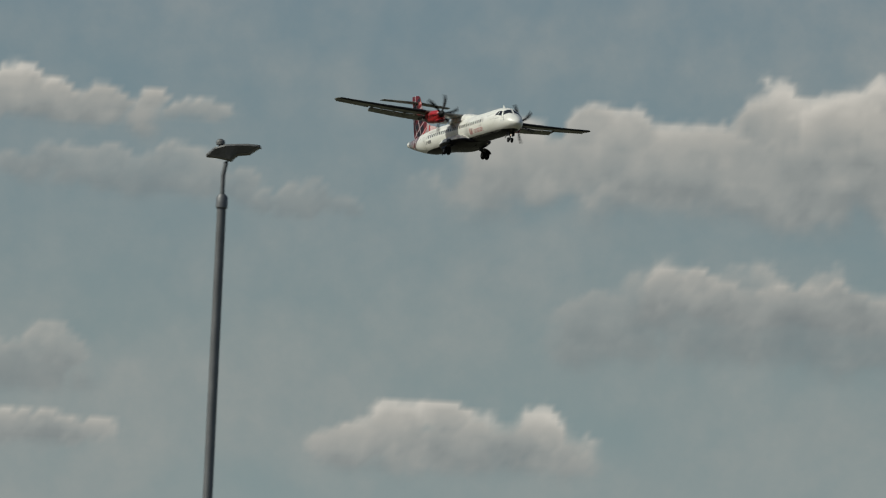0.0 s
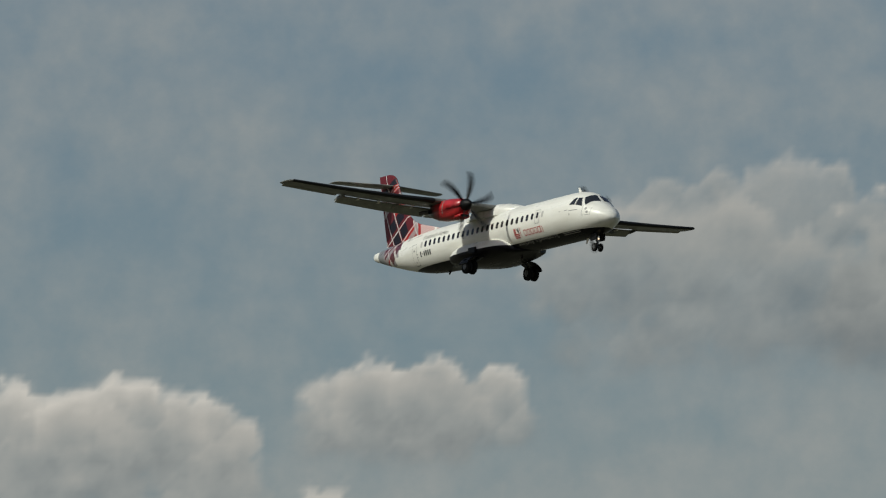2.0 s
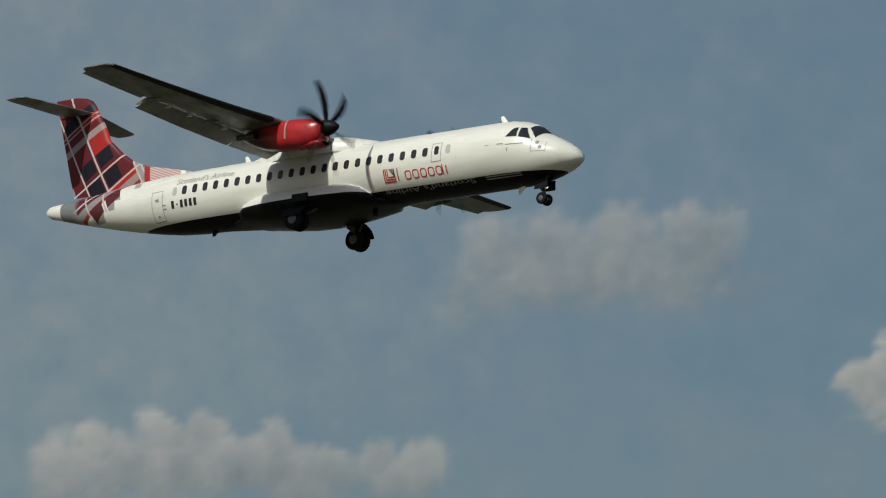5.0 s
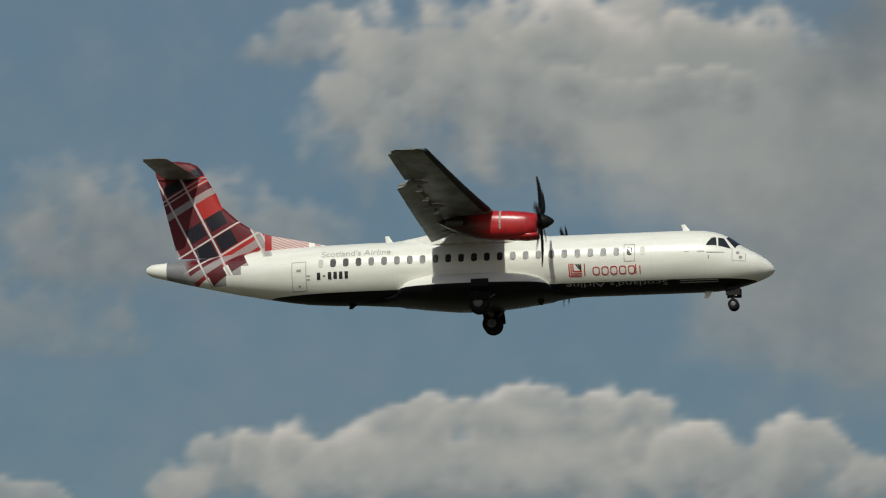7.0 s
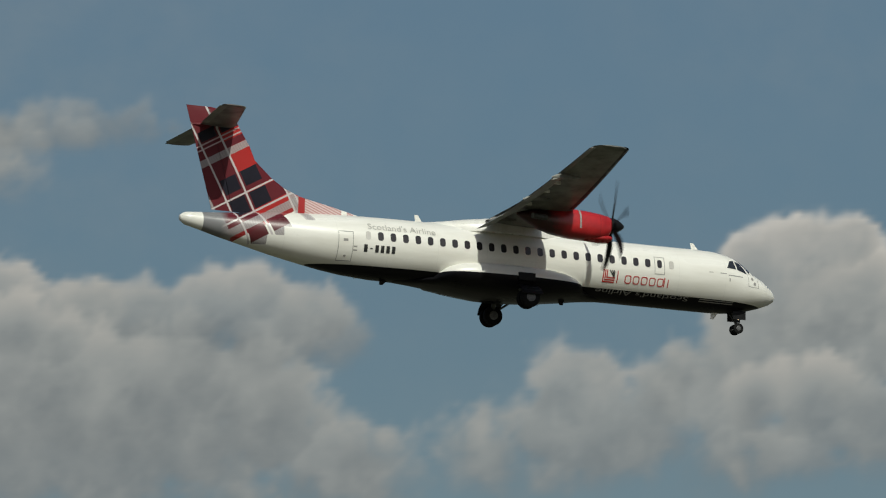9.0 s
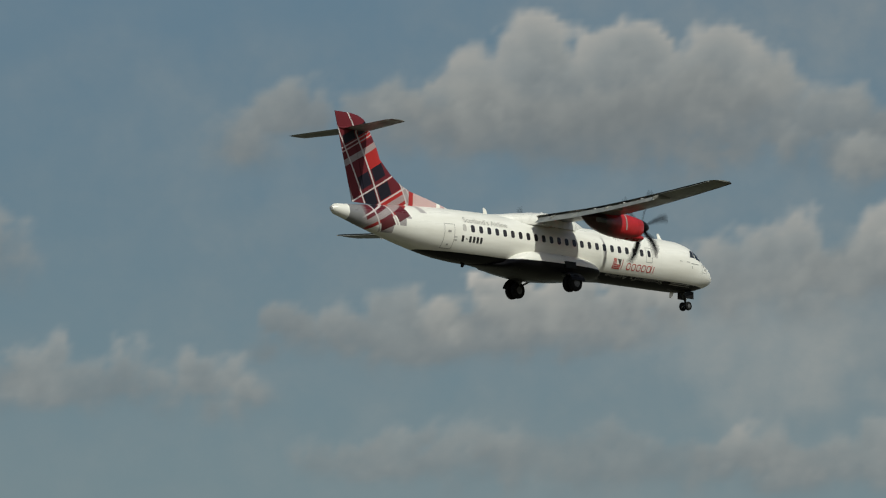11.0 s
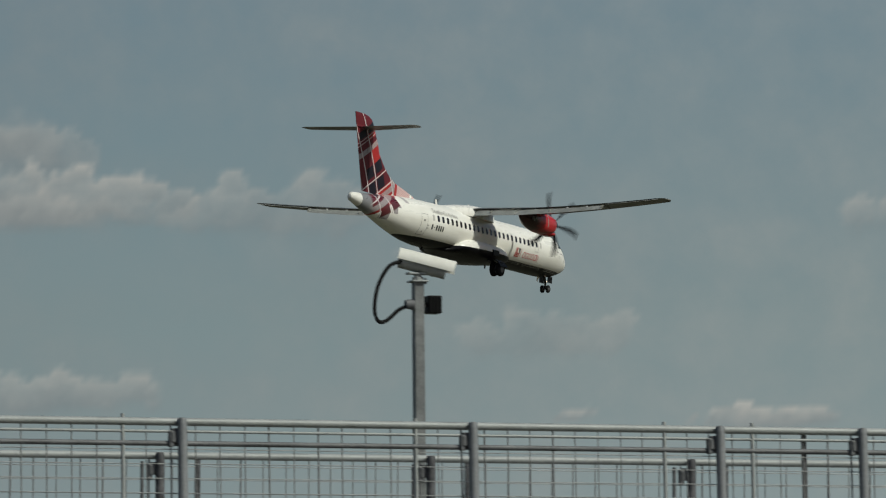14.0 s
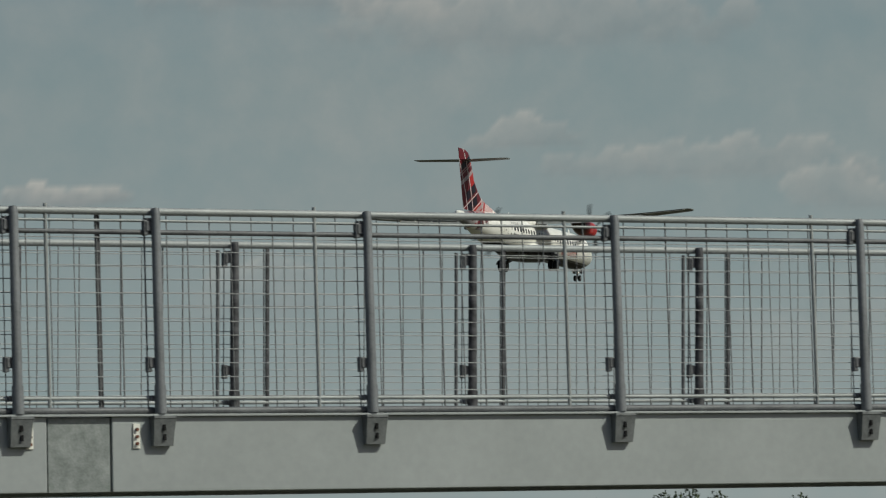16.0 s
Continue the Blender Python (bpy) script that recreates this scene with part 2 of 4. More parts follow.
cumulus(-72.45, 7.73, 2.11, 0.95, 1.14, 0.95)
cumulus(-70.91, 7.70, 0.70, 0.38, 1.03, 0.7)
cumulus(-71.58, 6.88, 3.20, 0.89, 0.798, 0.55)
cumulus(-72.58, 4.73, 1.66, 0.95, 0.741, 0.6)
cumulus(-72.42, 4.04, 1.66, 0.64, 1.03, 0.8)
cumulus(-69.59, 6.71, 1.02, 0.51, 0.741, 0.5)
cumulus(-67.68, 4.12, 2.95, 1.21, 1.14, 0.9)
cumulus(-63.77, 5.48, 5.51, 1.66, 0.741, 0.6)
cumulus(-64.61, 7.21, 6.30, 2.16, 1.14, 0.9)
cumulus(-62.88, 7.58, 2.32, 1.53, 1.2, 0.9)
cumulus(-59.93, 7.93, 1.67, 1.66, 1.03, 0.8)
cumulus(-63.85, 5.70, 4.12, 0.95, 0.969, 0.85)
cumulus(-60.40, 6.39, 2.06, 1.66, 1.03, 0.8)
cumulus(-55.88, 10.08, 2.97, 1.66, 0.912, 0.6)
cumulus(-59.41, 8.01, 2.33, 1.40, 1.03, 0.85)
cumulus(-55.06, 9.25, 5.82, 2.80, 0.82, 0.72, 1, 0.15)
cumulus(-53.24, 9.41, 3.12, 2.04, 0.7, 0.7, 1, 0.15)
stratus(-51.01, 13.54, 9.69, 2.84, 0.46, 0.6)
stratus(-45.31, 13.91, 6.01, 1.79, 0.42, 0.5)
cumulus(-51.50, 9.47, 6.37, 2.77, 0.72, 0.95)
cumulus(-51.40, 10.59, 2.66, 1.42, 1.05, 0.85)
cumulus(-49.59, 10.46, 1.87, 2.06, 1, 0.97)
cumulus(-47.56, 9.37, 2.73, 1.97, 0.85, 0.95)
cumulus(-47.63, 9.94, 1.67, 1.02, 1, 0.9)
cumulus(-45.33, 9.28, 2.95, 1.50, 0.9, 0.9)
cumulus(-45.08, 12.11, 2.25, 2.66, 0.8, 0.72, 1.2, 0.35)
cumulus(-43.21, 11.41, 2.29, 3.06, 0.72, 0.65, 1.2, 0.4)
cumulus(-41.24, 10.70, 3.20, 2.54, 0.75, 0.6, 1.2, 0.3)
cumulus(-32.09, 12.38, 3.67, 1.94, 0.75, 0.65, 1.2, 0.35)
cumulus(-35.96, 10.06, 4.25, 1.50, 0.8, 0.8, 1.1, 0.2)
cumulus(-27.28, 10.86, 4.03, 2.24, 0.9, 0.93)
cumulus(-25.28, 10.68, 2.56, 1.23, 0.62, 0.7, 1.2, 0.3)
cumulus(-26.39, 10.18, 3.95, 0.97, 0.55, 0.8, 1, 0.3)
cumulus(-17.96, 12.60, 2.37, 1.79, 0.62, 0.5, 1.3, 0.5)
cumulus(-17.37, 13.46, 1.84, 1.72, 0.78, 0.5, 1.2, 0.4)
cumulus(-17.49, 13.51, 3.54, 1.57, 0.62, 0.42, 1.3, 0.6)
cumulus(-17.18, 11.71, 3.82, 1.42, 0.58, 0.5, 1.3, 0.5)
cumulus(-13.28, 11.97, 3.36, 1.20, 0.62, 0.48, 1.2, 0.5)
cumulus(-11.39, 13.02, 3.30, 1.79, 0.72, 0.68, 1.1, 0.3)
cumulus(-13.03, 9.98, 1.14, 0.66, 0.8, 0.7)
cumulus(-10.24, 10.33, 2.10, 1.20, 0.9, 0.85)
cumulus(-9.62, 15.13, 1.24, 0.97, 0.9, 0.7, 1.1, 0.2)
cumulus(-6.76, 14.49, 5.40, 3.44, 0.98, 0.95, 1, 0.15)
cumulus(-5.91, 14.94, 2.48, 1.94, 1.1, 0.85)
stratus(-4.68, 14.12, 4.93, 3.29, 0.46, 0.85)
cumulus(-12.14, 12.92, 3.53, 2.69, 0.6, 0.5, 1.3, 0.5)
cumulus(-7.77, 10.26, 7.29, 1.55, 1.05, 1)
cumulus(-7.16, 10.87, 3.04, 0.97, 1.15, 0.9)
stratus(0.67, 15.12, 13.47, 5.31, 0.14, 0.97)
stratus(-3.25, 12.76, 6.13, 4.04, 0.28, 0.85)
stratus(2.50, 13.14, 7.83, 2.39, 0.14, 0.6)
cumulus(-5.75, 14.63, 1.85, 0.90, 0.9, 0.7)
stratus(4.21, 14.18, 2.31, 1.50, 0.36, 0.4)
cumulus(-4.57, 10.30, 2.16, 1.79, 1, 0.97)
cumulus(-2.88, 10.11, 1.90, 0.82, 0.85, 0.85)
cumulus(-0.82, 10.28, 1.58, 1.17, 0.9, 0.85)
cumulus(4.54, 11.18, 2.44, 1.17, 0.6, 0.45, 1.2, 0.5)
cumulus(6.13, 14.86, 2.55, 2.24, 0.82, 0.75, 1.2, 0.35)
stratus(5.79, 14.18, 5.71, 2.09, 0.48, 0.5)
cumulus(4.91, 11.53, 1.98, 1.27, 0.55, 0.32, 1.3, 0.6)
cumulus(5.62, 10.16, 3.98, 1.23, 0.97, 0.97)
cumulus(10.91, 13.08, 2.53, 1.67, 0.82, 0.75, 1.1, 0.3)
stratus(10.40, 12.09, 3.52, 1.50, 0.5, 0.5)
stratus(12.36, 15.00, 5.88, 1.94, 0.45, 0.4)
cumulus(13.51, 12.63, 3.45, 3.17, 1.05, 0.97)
cumulus(12.32, 12.33, 5.05, 2.77, 0.72, 0.9, 1, 0.15)
cumulus(15.58, 13.07, 2.87, 2.90, 1, 0.95)
cumulus(13.15, 12.97, 2.76, 1.79, 0.82, 0.8, 1.1, 0.2)
cumulus(14.23, 11.66, 4.88, 1.42, 0.55, 0.8, 1, 0.3)
cumulus(18.41, 13.08, 2.07, 0.97, 0.62, 0.5, 1.3, 0.4)
cumulus(18.07, 9.42, 7.50, 3.06, 0.76, 0.95)
cumulus(17.13, 10.79, 3.35, 1.61, 0.8, 0.9)
cumulus(19.56, 10.79, 3.65, 1.61, 0.78, 0.9)
cumulus(17.85, 12.98, 1.00, 0.75, 0.65, 0.5, 1.3, 0.4)
cumulus(18.24, 9.94, 4.40, 2.59, 0.72, 0.92)
cumulus(20.40, 10.58, 2.36, 1.32, 0.68, 0.7, 1.1, 0.3)
cumulus(24.19, 9.62, 3.41, 2.39, 0.8, 0.9, 1, 0.15)
cumulus(26.90, 10.46, 4.10, 2.57, 0.95, 0.95)
cumulus(26.87, 11.06, 2.36, 1.97, 1, 0.92)
cumulus(27.72, 9.62, 3.64, 2.09, 0.75, 0.9)
cumulus(34.86, 10.15, 4.56, 2.09, 0.72, 0.7, 1.1, 0.25)
cumulus(32.21, 7.83, 5.13, 1.64, 0.7, 0.7, 1.1, 0.25)
cumulus(38.16, 8.43, 4.08, 1.35, 0.75, 0.7, 1.1, 0.25)
stratus(48.36, 8.81, 8.47, 2.09, 0.4, 0.5)
cumulus(43.69, 11.39, 7.70, 1.72, 0.55, 0.8, 1, 0.2)
cumulus(44.03, 11.76, 4.12, 2.02, 0.72, 0.85)
cumulus(47.88, 11.06, 1.75, 1.23, 0.68, 0.72, 1, 0.2)
cumulus(47.99, 9.89, 3.19, 1.12, 0.6, 0.6, 1.1, 0.3)
cumulus(50.19, 10.09, 4.86, 1.67, 0.85, 0.9, 1, 0.1)
cumulus(49.90, 9.77, 12.14, 2.05, 0.74, 0.8, 1, 0.1)
cumulus(49.44, 10.33, 3.65, 1.52, 0.92, 0.8)
cumulus(42.16, 9.07, 3.94, 1.12, 0.6, 0.75, 1, 0.2)
cumulus(43.48, 9.31, 2.95, 1.15, 0.95, 0.9)
cumulus(41.87, 7.72, 2.41, 1.12, 0.62, 0.55, 1.2, 0.4)
cumulus(44.44, 7.56, 3.92, 1.24, 0.55, 0.5, 1.1, 0.4)
cumulus(47.04, 7.60, 3.39, 1.17, 0.66, 0.6, 1.1, 0.3)
cumulus(49.75, 6.71, 2.33, 0.75, 0.8, 0.75, 1, 0.1)
stratus(53.13, 10.12, 5.47, 1.79, 0.46, 0.7)
cumulus(54.94, 10.60, 3.32, 2.62, 0.68, 0.8, 1, 0.15)
cumulus(51.77, 8.52, 3.02, 1.15, 0.6, 0.5, 1.1, 0.4)
cumulus(54.27, 8.58, 3.48, 1.12, 0.7, 0.55, 1.1, 0.3)
cumulus(57.46, 7.11, 2.18, 0.87, 0.661, 0.45, 1.2, 0.4)
cumulus(58.25, 6.34, 1.81, 0.82, 0.707, 0.45, 1.2, 0.4)
cumulus(48.81, 6.28, 2.78, 0.85, 0.75, 0.65, 1.1, 0.2)
cumulus(51.25, 5.67, 3.16, 0.82, 0.62, 0.55, 1.1, 0.3)
cumulus(53.81, 5.61, 2.85, 0.70, 0.68, 0.6, 1.1, 0.3)
cumulus(56.51, 5.56, 2.25, 0.60, 0.66, 0.55, 1.1, 0.3)
cumulus(57.48, 6.95, 2.70, 1.08, 0.684, 0.4)
cumulus(58.19, 6.31, 1.03, 0.57, 0.855, 0.5)
cumulus(58.34, 6.50, 3.08, 0.89, 0.855, 0.6)
cumulus(58.51, 4.27, 2.44, 0.76, 0.798, 0.5)
cumulus(60.79, 6.38, 2.11, 1.08, 0.798, 0.45)
cumulus(62.96, 5.91, 0.96, 0.45, 0.798, 0.4)
cumulus(64.66, 4.10, 0.38, 0.23, 1.08, 0.6)
cumulus(66.64, 3.93, 1.66, 0.38, 0.969, 0.6)
cumulus(69.75, 7.37, 2.17, 1.08, 0.855, 0.42)
cumulus(69.22, 6.17, 3.58, 0.83, 0.855, 0.4)
cumulus(64.35, 4.94, 1.79, 0.76, 0.798, 0.3)
cumulus(71.89, 4.58, 1.21, 0.57, 0.855, 0.42)
cumulus(66.96, 3.89, 0.96, 0.38, 0.798, 0.4)
cumulus(72.04, 5.89, 5.10, 1.02, 0.855, 0.4)
cumulus(73.92, 4.19, 3.83, 0.70, 0.855, 0.35)
cumulus(75.51, 3.85, 1.28, 0.57, 0.912, 0.4)
cumulus(68.98, 2.82, 1.02, 1.02, 0.855, 0.3)


def value_noise(x, y, seed):
    rng = np.random.RandomState(seed)
    table = rng.rand(256, 256)
    xi, yi = np.floor(x).astype(int), np.floor(y).astype(int)
    fx, fy = x - xi, y - yi
    fx, fy = fx * fx * (3 - 2 * fx), fy * fy * (3 - 2 * fy)
    g = lambda a, b: table[(xi + a) % 256, (yi + b) % 256]
    return (g(0, 0) * (1 - fx) + g(1, 0) * fx) * (1 - fy) + (g(0, 1) * (1 - fx) + g(1, 1) * fx) * fy


def fractal(x, y, seed, octaves=5, gain=0.5):
    total, amp, out = 0.0, 1.0, 0.0
    for i in range(octaves):
        out = out + amp * value_noise(x * 2 ** i, y * 2 ** i, seed + i)
        total += amp
        amp *= gain
    return out / total


def billow(x, y, seed, octaves=5):
    total, amp, out = 0.0, 1.0, 0.0
    for i in range(octaves):
        out = out + amp * (1 - np.abs(2 * value_noise(x * 2 ** i, y * 2 ** i, seed + i) - 1))
        total += amp
        amp *= 0.55
    return out / total


def sky_backdrop():
    """A far curved backdrop of blue sky and fair-weather clouds."""
    radius, b0, b1, e0, e1, step = 4300.0, -84.0, 88.0, -1.0, 19.5, 0.07
    nb, ne = int((b1 - b0) / step) + 1, int((e1 - e0) / step) + 1
    B, E = np.meshgrid(np.linspace(b0, b1, nb), np.linspace(e0, e1, ne), indexing="ij")
    wx = (fractal(B * 0.55, E * 0.75, 11) - 0.5) * 1.5 + (fractal(B * 2.2, E * 2.6, 21) - 0.5) * 0.4
    wy = (fractal(B * 0.55 + 40, E * 0.75, 31) - 0.5) * 1.1 + (fractal(B * 2.2 + 9, E * 2.6, 41) - 0.5) * 0.3
    puff = billow(B * 1.5 + 7, E * 1.5 + 3, 51)
    fine = fractal(B * 4.3, E * 4.3, 61, 4, 0.6)
    sheet = fractal(B * 0.5 + 5, E * 0.9, 81, 5)
    dens = np.zeros_like(B)
    light = np.zeros_like(B)
    for i, (b, e, w, h, lum, thick, ragged, blur) in enumerate(CLOUDS):
        rng = np.random.RandomState(100 + i)
        near = (np.abs(B - b) < w * 0.75 + 0.8) & (np.abs(E - e) < h * 0.9 + 0.8)
        if not near.any():
            continue
        if ragged == 0.0:
            xs, ys = (B + wx * 0.7 - b)[near] / (0.52 * w), (E + wy * 0.7 - e)[near] / (0.52 * h)
            d = np.clip((1 - np.hypot(xs, ys) + (sheet[near] - 0.5) * 0.9) / 0.55, 0, 1)
            d = d * d * (3 - 2 * d) * thick
            lit = np.clip(lum + (sheet[near] - 0.5) * 0.30 + (puff[near] - 0.6) * 0.12 + 0.06 * ys, 0, 1)
            light[near] = light[near] * (1 - d) + lit * d
            dens[near] = 1 - (1 - dens[near]) * (1 - d)
            continue
        xs, ys = (B + wx * ragged * 0.45 - b)[near] * 0.98, (E + wy * ragged * 0.40 - e)[near]
        f = 1.35 * (1 - np.hypot(xs / (0.47 * w), (ys + 0.08 * h) / (0.33 * h)))
        face = np.clip(ys / (0.6 * h), -0.5, 0.5)
        for k in range(int(10 + 7 * w / h)):
            cx = rng.uniform(-0.48, 0.48) * w
            r = h * rng.uniform(0.16, 0.34)
            room = 0.5 * h * (1 - 1.9 * (cx / w) ** 2) * rng.uniform(0.55, 1.0) - r
            cy = max(-0.22 * h, room - rng.uniform(0, 0.5) * h * (k % 3 > 0))
            dx, dy = xs - cx, ys - cy
            g = 1 - np.hypot(dx, np.where(dy < 0, dy * 1.15, dy)) / r
            better = g > f
            f = np.where(better, g, f)
            face = np.where(better, np.clip((0.85 * dy - 0.25 * dx) / r, -1, 1), face)
        f = f + (puff[near] - 0.60) * 0.70 + (fine[near] - 0.5) * (0.55 + 0.8 * blur)
        up = ys / (0.5 * h)
        soft = 0.34 + blur + 1.1 * np.clip(-up + 0.15, 0, 1)
        floor = np.clip((up + 1.05 + (puff[near] - 0.6) * 0.8) / 0.85, 0, 1)
        d = np.clip((f + 0.08) / soft, 0, 1) * floor
        d = d * d * (3 - 2 * d) * thick
        rim = np.clip(1 - f / 0.55, 0, 1) * np.clip(up + 0.35, 0, 1)
        lit = np.clip(0.37 + 0.22 * up + 0.15 * face + (0.36 - 0.3 * min(1.0, blur)) * rim + (puff[near] - 0.6) * 0.30 + (fine[near] - 0.5) * 0.22, 0, 1.1) * lum
        old = dens[near]
        light[near] = light[near] * (1 - d) + lit * d
        dens[near] = 1 - (1 - old) * (1 - d)
    haze = 0.16 - 0.11 * np.exp(-((B - 21) / 9) ** 2) + 0.36 / (1 + np.exp((B + 42) / 4)) + 0.45 * np.exp(-((B + 46) / 8) ** 2) + 0.26 * np.exp(-((B - 50) / 8) ** 2) + 0.24 * np.exp(-((B - 9) / 9) ** 2) / (1 + np.exp(-(E - 12.3) * 1.5)) + 0.10 / (1 + np.exp(-(B - 45) / 5)) + 0.12 / (1 + np.exp(-(B - 63) / 3))
    veil = np.clip(0.72 + (fractal(B * 0.3 + 3, E * 0.7, 71) - 0.48) * 1.5, 0, 1) * haze
    pale = 0.30 + 0.14 / (1 + np.exp((B + 34) / 4)) + 0.17 / (1 + np.exp(-(B - 66) / 3)) - 0.11 * np.exp(-((B - 56) / 6) ** 2)
    light = np.where(dens > 0.001, light / np.maximum(dens, 1e-4), 0.3)
    light = (light * dens + pale * veil * (1 - dens)) / np.maximum(dens + veil * (1 - dens), 1e-4)
    dens = dens + veil * (1 - dens)
    rb, re = np.radians(B), np.radians(E)
    co = np.stack([radius * np.sin(rb) * np.cos(re), radius * np.cos(rb) * np.cos(re), radius * np.sin(re)], -1).reshape(-1, 3)
    idx = np.arange(nb * ne).reshape(nb, ne)
    quads = np.stack([idx[:-1, :-1], idx[:-1, 1:], idx[1:, 1:], idx[1:, :-1]], -1).reshape(-1, 4)
    me = bpy.data.meshes.new("sky_backdrop")
    me.vertices.add(len(co))
    me.vertices.foreach_set("co", co.ravel())
    me.loops.add(quads.size)
    me.loops.foreach_set("vertex_index", quads.ravel())
    me.polygons.add(len(quads))
    me.polygons.foreach_set("loop_start", np.arange(0, quads.size, 4))
    me.polygons.foreach_set("use_smooth", np.ones(len(quads), bool))
    me.update()
    for name, v in (("cloud_cover", dens), ("cloud_light", light)):
        me.attributes.new(name, "FLOAT", "POINT").data.foreach_set("value", v.ravel().astype(np.float32))
    k = Nodes("hazy_sky_and_clouds")
    m, t = k.m, k.t
    cover = k.n("ShaderNodeAttribute")
    cover.attribute_name = "cloud_cover"
    lum = k.n("ShaderNodeAttribute")
    lum.attribute_name = "cloud_light"
    grain = k.noise(0.02, 6.0, 0.6)
    up = k.math("DIVIDE", k.xyz()[2], radius)
    clear = k.n("ShaderNodeValToRGB", Fac=k.ramp(up, 0.0, 0.26))
    cr = clear.color_ramp
    stops = ((0.0, (0.250, 0.315, 0.314)), (0.35, (0.188, 0.257, 0.268)), (0.70, (0.128, 0.207, 0.261)), (0.86, (0.117, 0.198, 0.266)), (1.0, (0.112, 0.191, 0.266)))
    while len(cr.elements) < len(stops):
        cr.elements.new(0.5)
    for el, (p, c) in zip(cr.elements, stops):
        el.position, el.color = p, (*c, 1.0)
    cloud = k.n("ShaderNodeValToRGB", Fac=k.math("ADD", lum.outputs["Fac"], k.math("MULTIPLY", k.math("SUBTRACT", grain, 0.5), 0.22)))
    cr = cloud.color_ramp
    stops = ((0.0, (0.130, 0.154, 0.163)), (0.2, (0.200, 0.220, 0.222)), (0.38, (0.282, 0.298, 0.288)), (0.7, (0.410, 0.402, 0.368)), (1.0, (0.570, 0.545, 0.490)))
    while len(cr.elements) < len(stops):
        cr.elements.new(0.5)
    for el, (p, c) in zip(cr.elements, stops):
        el.position, el.color = p, (*c, 1.0)
    amount = k.math("ADD", cover.outputs["Fac"], k.math("MULTIPLY", k.math("SUBTRACT", grain, 0.5), k.math("MULTIPLY", k.math("MULTIPLY", cover.outputs["Fac"], k.math("SUBTRACT", 1.0, cover.outputs["Fac"])), 2.8)))
    amount = k.ramp(amount, 0.0, 1.0)
    em = k.n("ShaderNodeEmission", Color=k.mix(amount, clear.outputs["Color"], cloud.outputs["Color"]), Strength=1.0)
    t.links.new(em.outputs[0], t.nodes["Material Output"].inputs["Surface"])
    t.nodes.remove(k.b)
    me.materials.append(m)
    tagged(new("backdrop", me), "hazy blue sky with heaped grey and cream clouds", "sky", kind="structure")


sky_backdrop()


# ---- ground ----
def ground():
    k = Nodes("dry_grass", 0.95)
    f = k.math("ADD", k.math("MULTIPLY", k.noise(0.02), 0.6), k.math("MULTIPLY", k.noise(0.8, 6), 0.4))
    k.colour(k.mix(k.ramp(f, 0.35, 0.65), (0.052, 0.054, 0.030), (0.086, 0.080, 0.050)))
    k.bump(k.noise(3.0, 6), 0.5, 0.05)
    bm = bmesh.new()
    bmesh.ops.create_grid(bm, x_segments=40, y_segments=40, size=4400)
    tagged(part("ground", bm, k.m), "wide field of short dry grass", "ground", kind="structure")


ground()


# ---- the airliner ----
# stations: metres behind the nose, top, bottom, half width
STATIONS = ((0.0, -0.47, -0.53, 0.03), (0.10, -0.27, -0.66, 0.27), (0.28, -0.08, -0.78, 0.45), (0.72, 0.22, -0.96, 0.76), (1.3, 0.52, -1.13, 1.0), (1.8, 0.90, -1.24, 1.16), (2.15, 1.09, -1.29, 1.25),
            (2.5, 1.22, -1.32, 1.32), (3.1, 1.32, -1.34, 1.39), (4.0, 1.34, -1.34, 1.43), (9.0, 1.34, -1.34, 1.43), (14.0, 1.34, -1.34, 1.43), (17.5, 1.34, -1.36, 1.43), (19.0, 1.32, -1.33, 1.38), (20.2, 1.29, -1.24, 1.29),
            (21.2, 1.25, -1.10, 1.16), (22.3, 1.19, -0.90, 0.99), (23.5, 1.10, -0.66, 0.80), (24.7, 0.99, -0.38, 0.60), (25.8, 0.89, -0.12, 0.43), (26.6, 0.84, 0.10, 0.34), (27.2, 0.79, 0.25, 0.27), (27.38, 0.70, 0.36, 0.16))


def section(d):
    for a, b in zip(STATIONS, STATIONS[1:]):
        if d <= b[0]:
            f = max(0.0, (d - a[0]) / (b[0] - a[0]))
            return [a[i] + f * (b[i] - a[i]) for i in range(1, 4)]
    return STATIONS[-1][1:]


def skin(d, angle, lift=0.0):
    """A point of the fuselage skin; angle in degrees from the top towards the right side."""
    top, bottom, w = section(d)
    a = radians(angle)
    c, h = (top + bottom) / 2, (top - bottom) / 2
    return Vector((13 - d, -(w + lift) * math.sin(a), c + (h + lift) * math.cos(a)))


def skin_at(d, z, side=1, lift=0.0):
    """The skin at height z, right side for 1, left for -1."""
    top, bottom, w = section(d)
    c, h = (top + bottom) / 2, (top - bottom) / 2
    p = skin(d, math.degrees(math.acos(max(-1, min(1, (z - c) / h)))), lift)
    p.y *= side
    return p


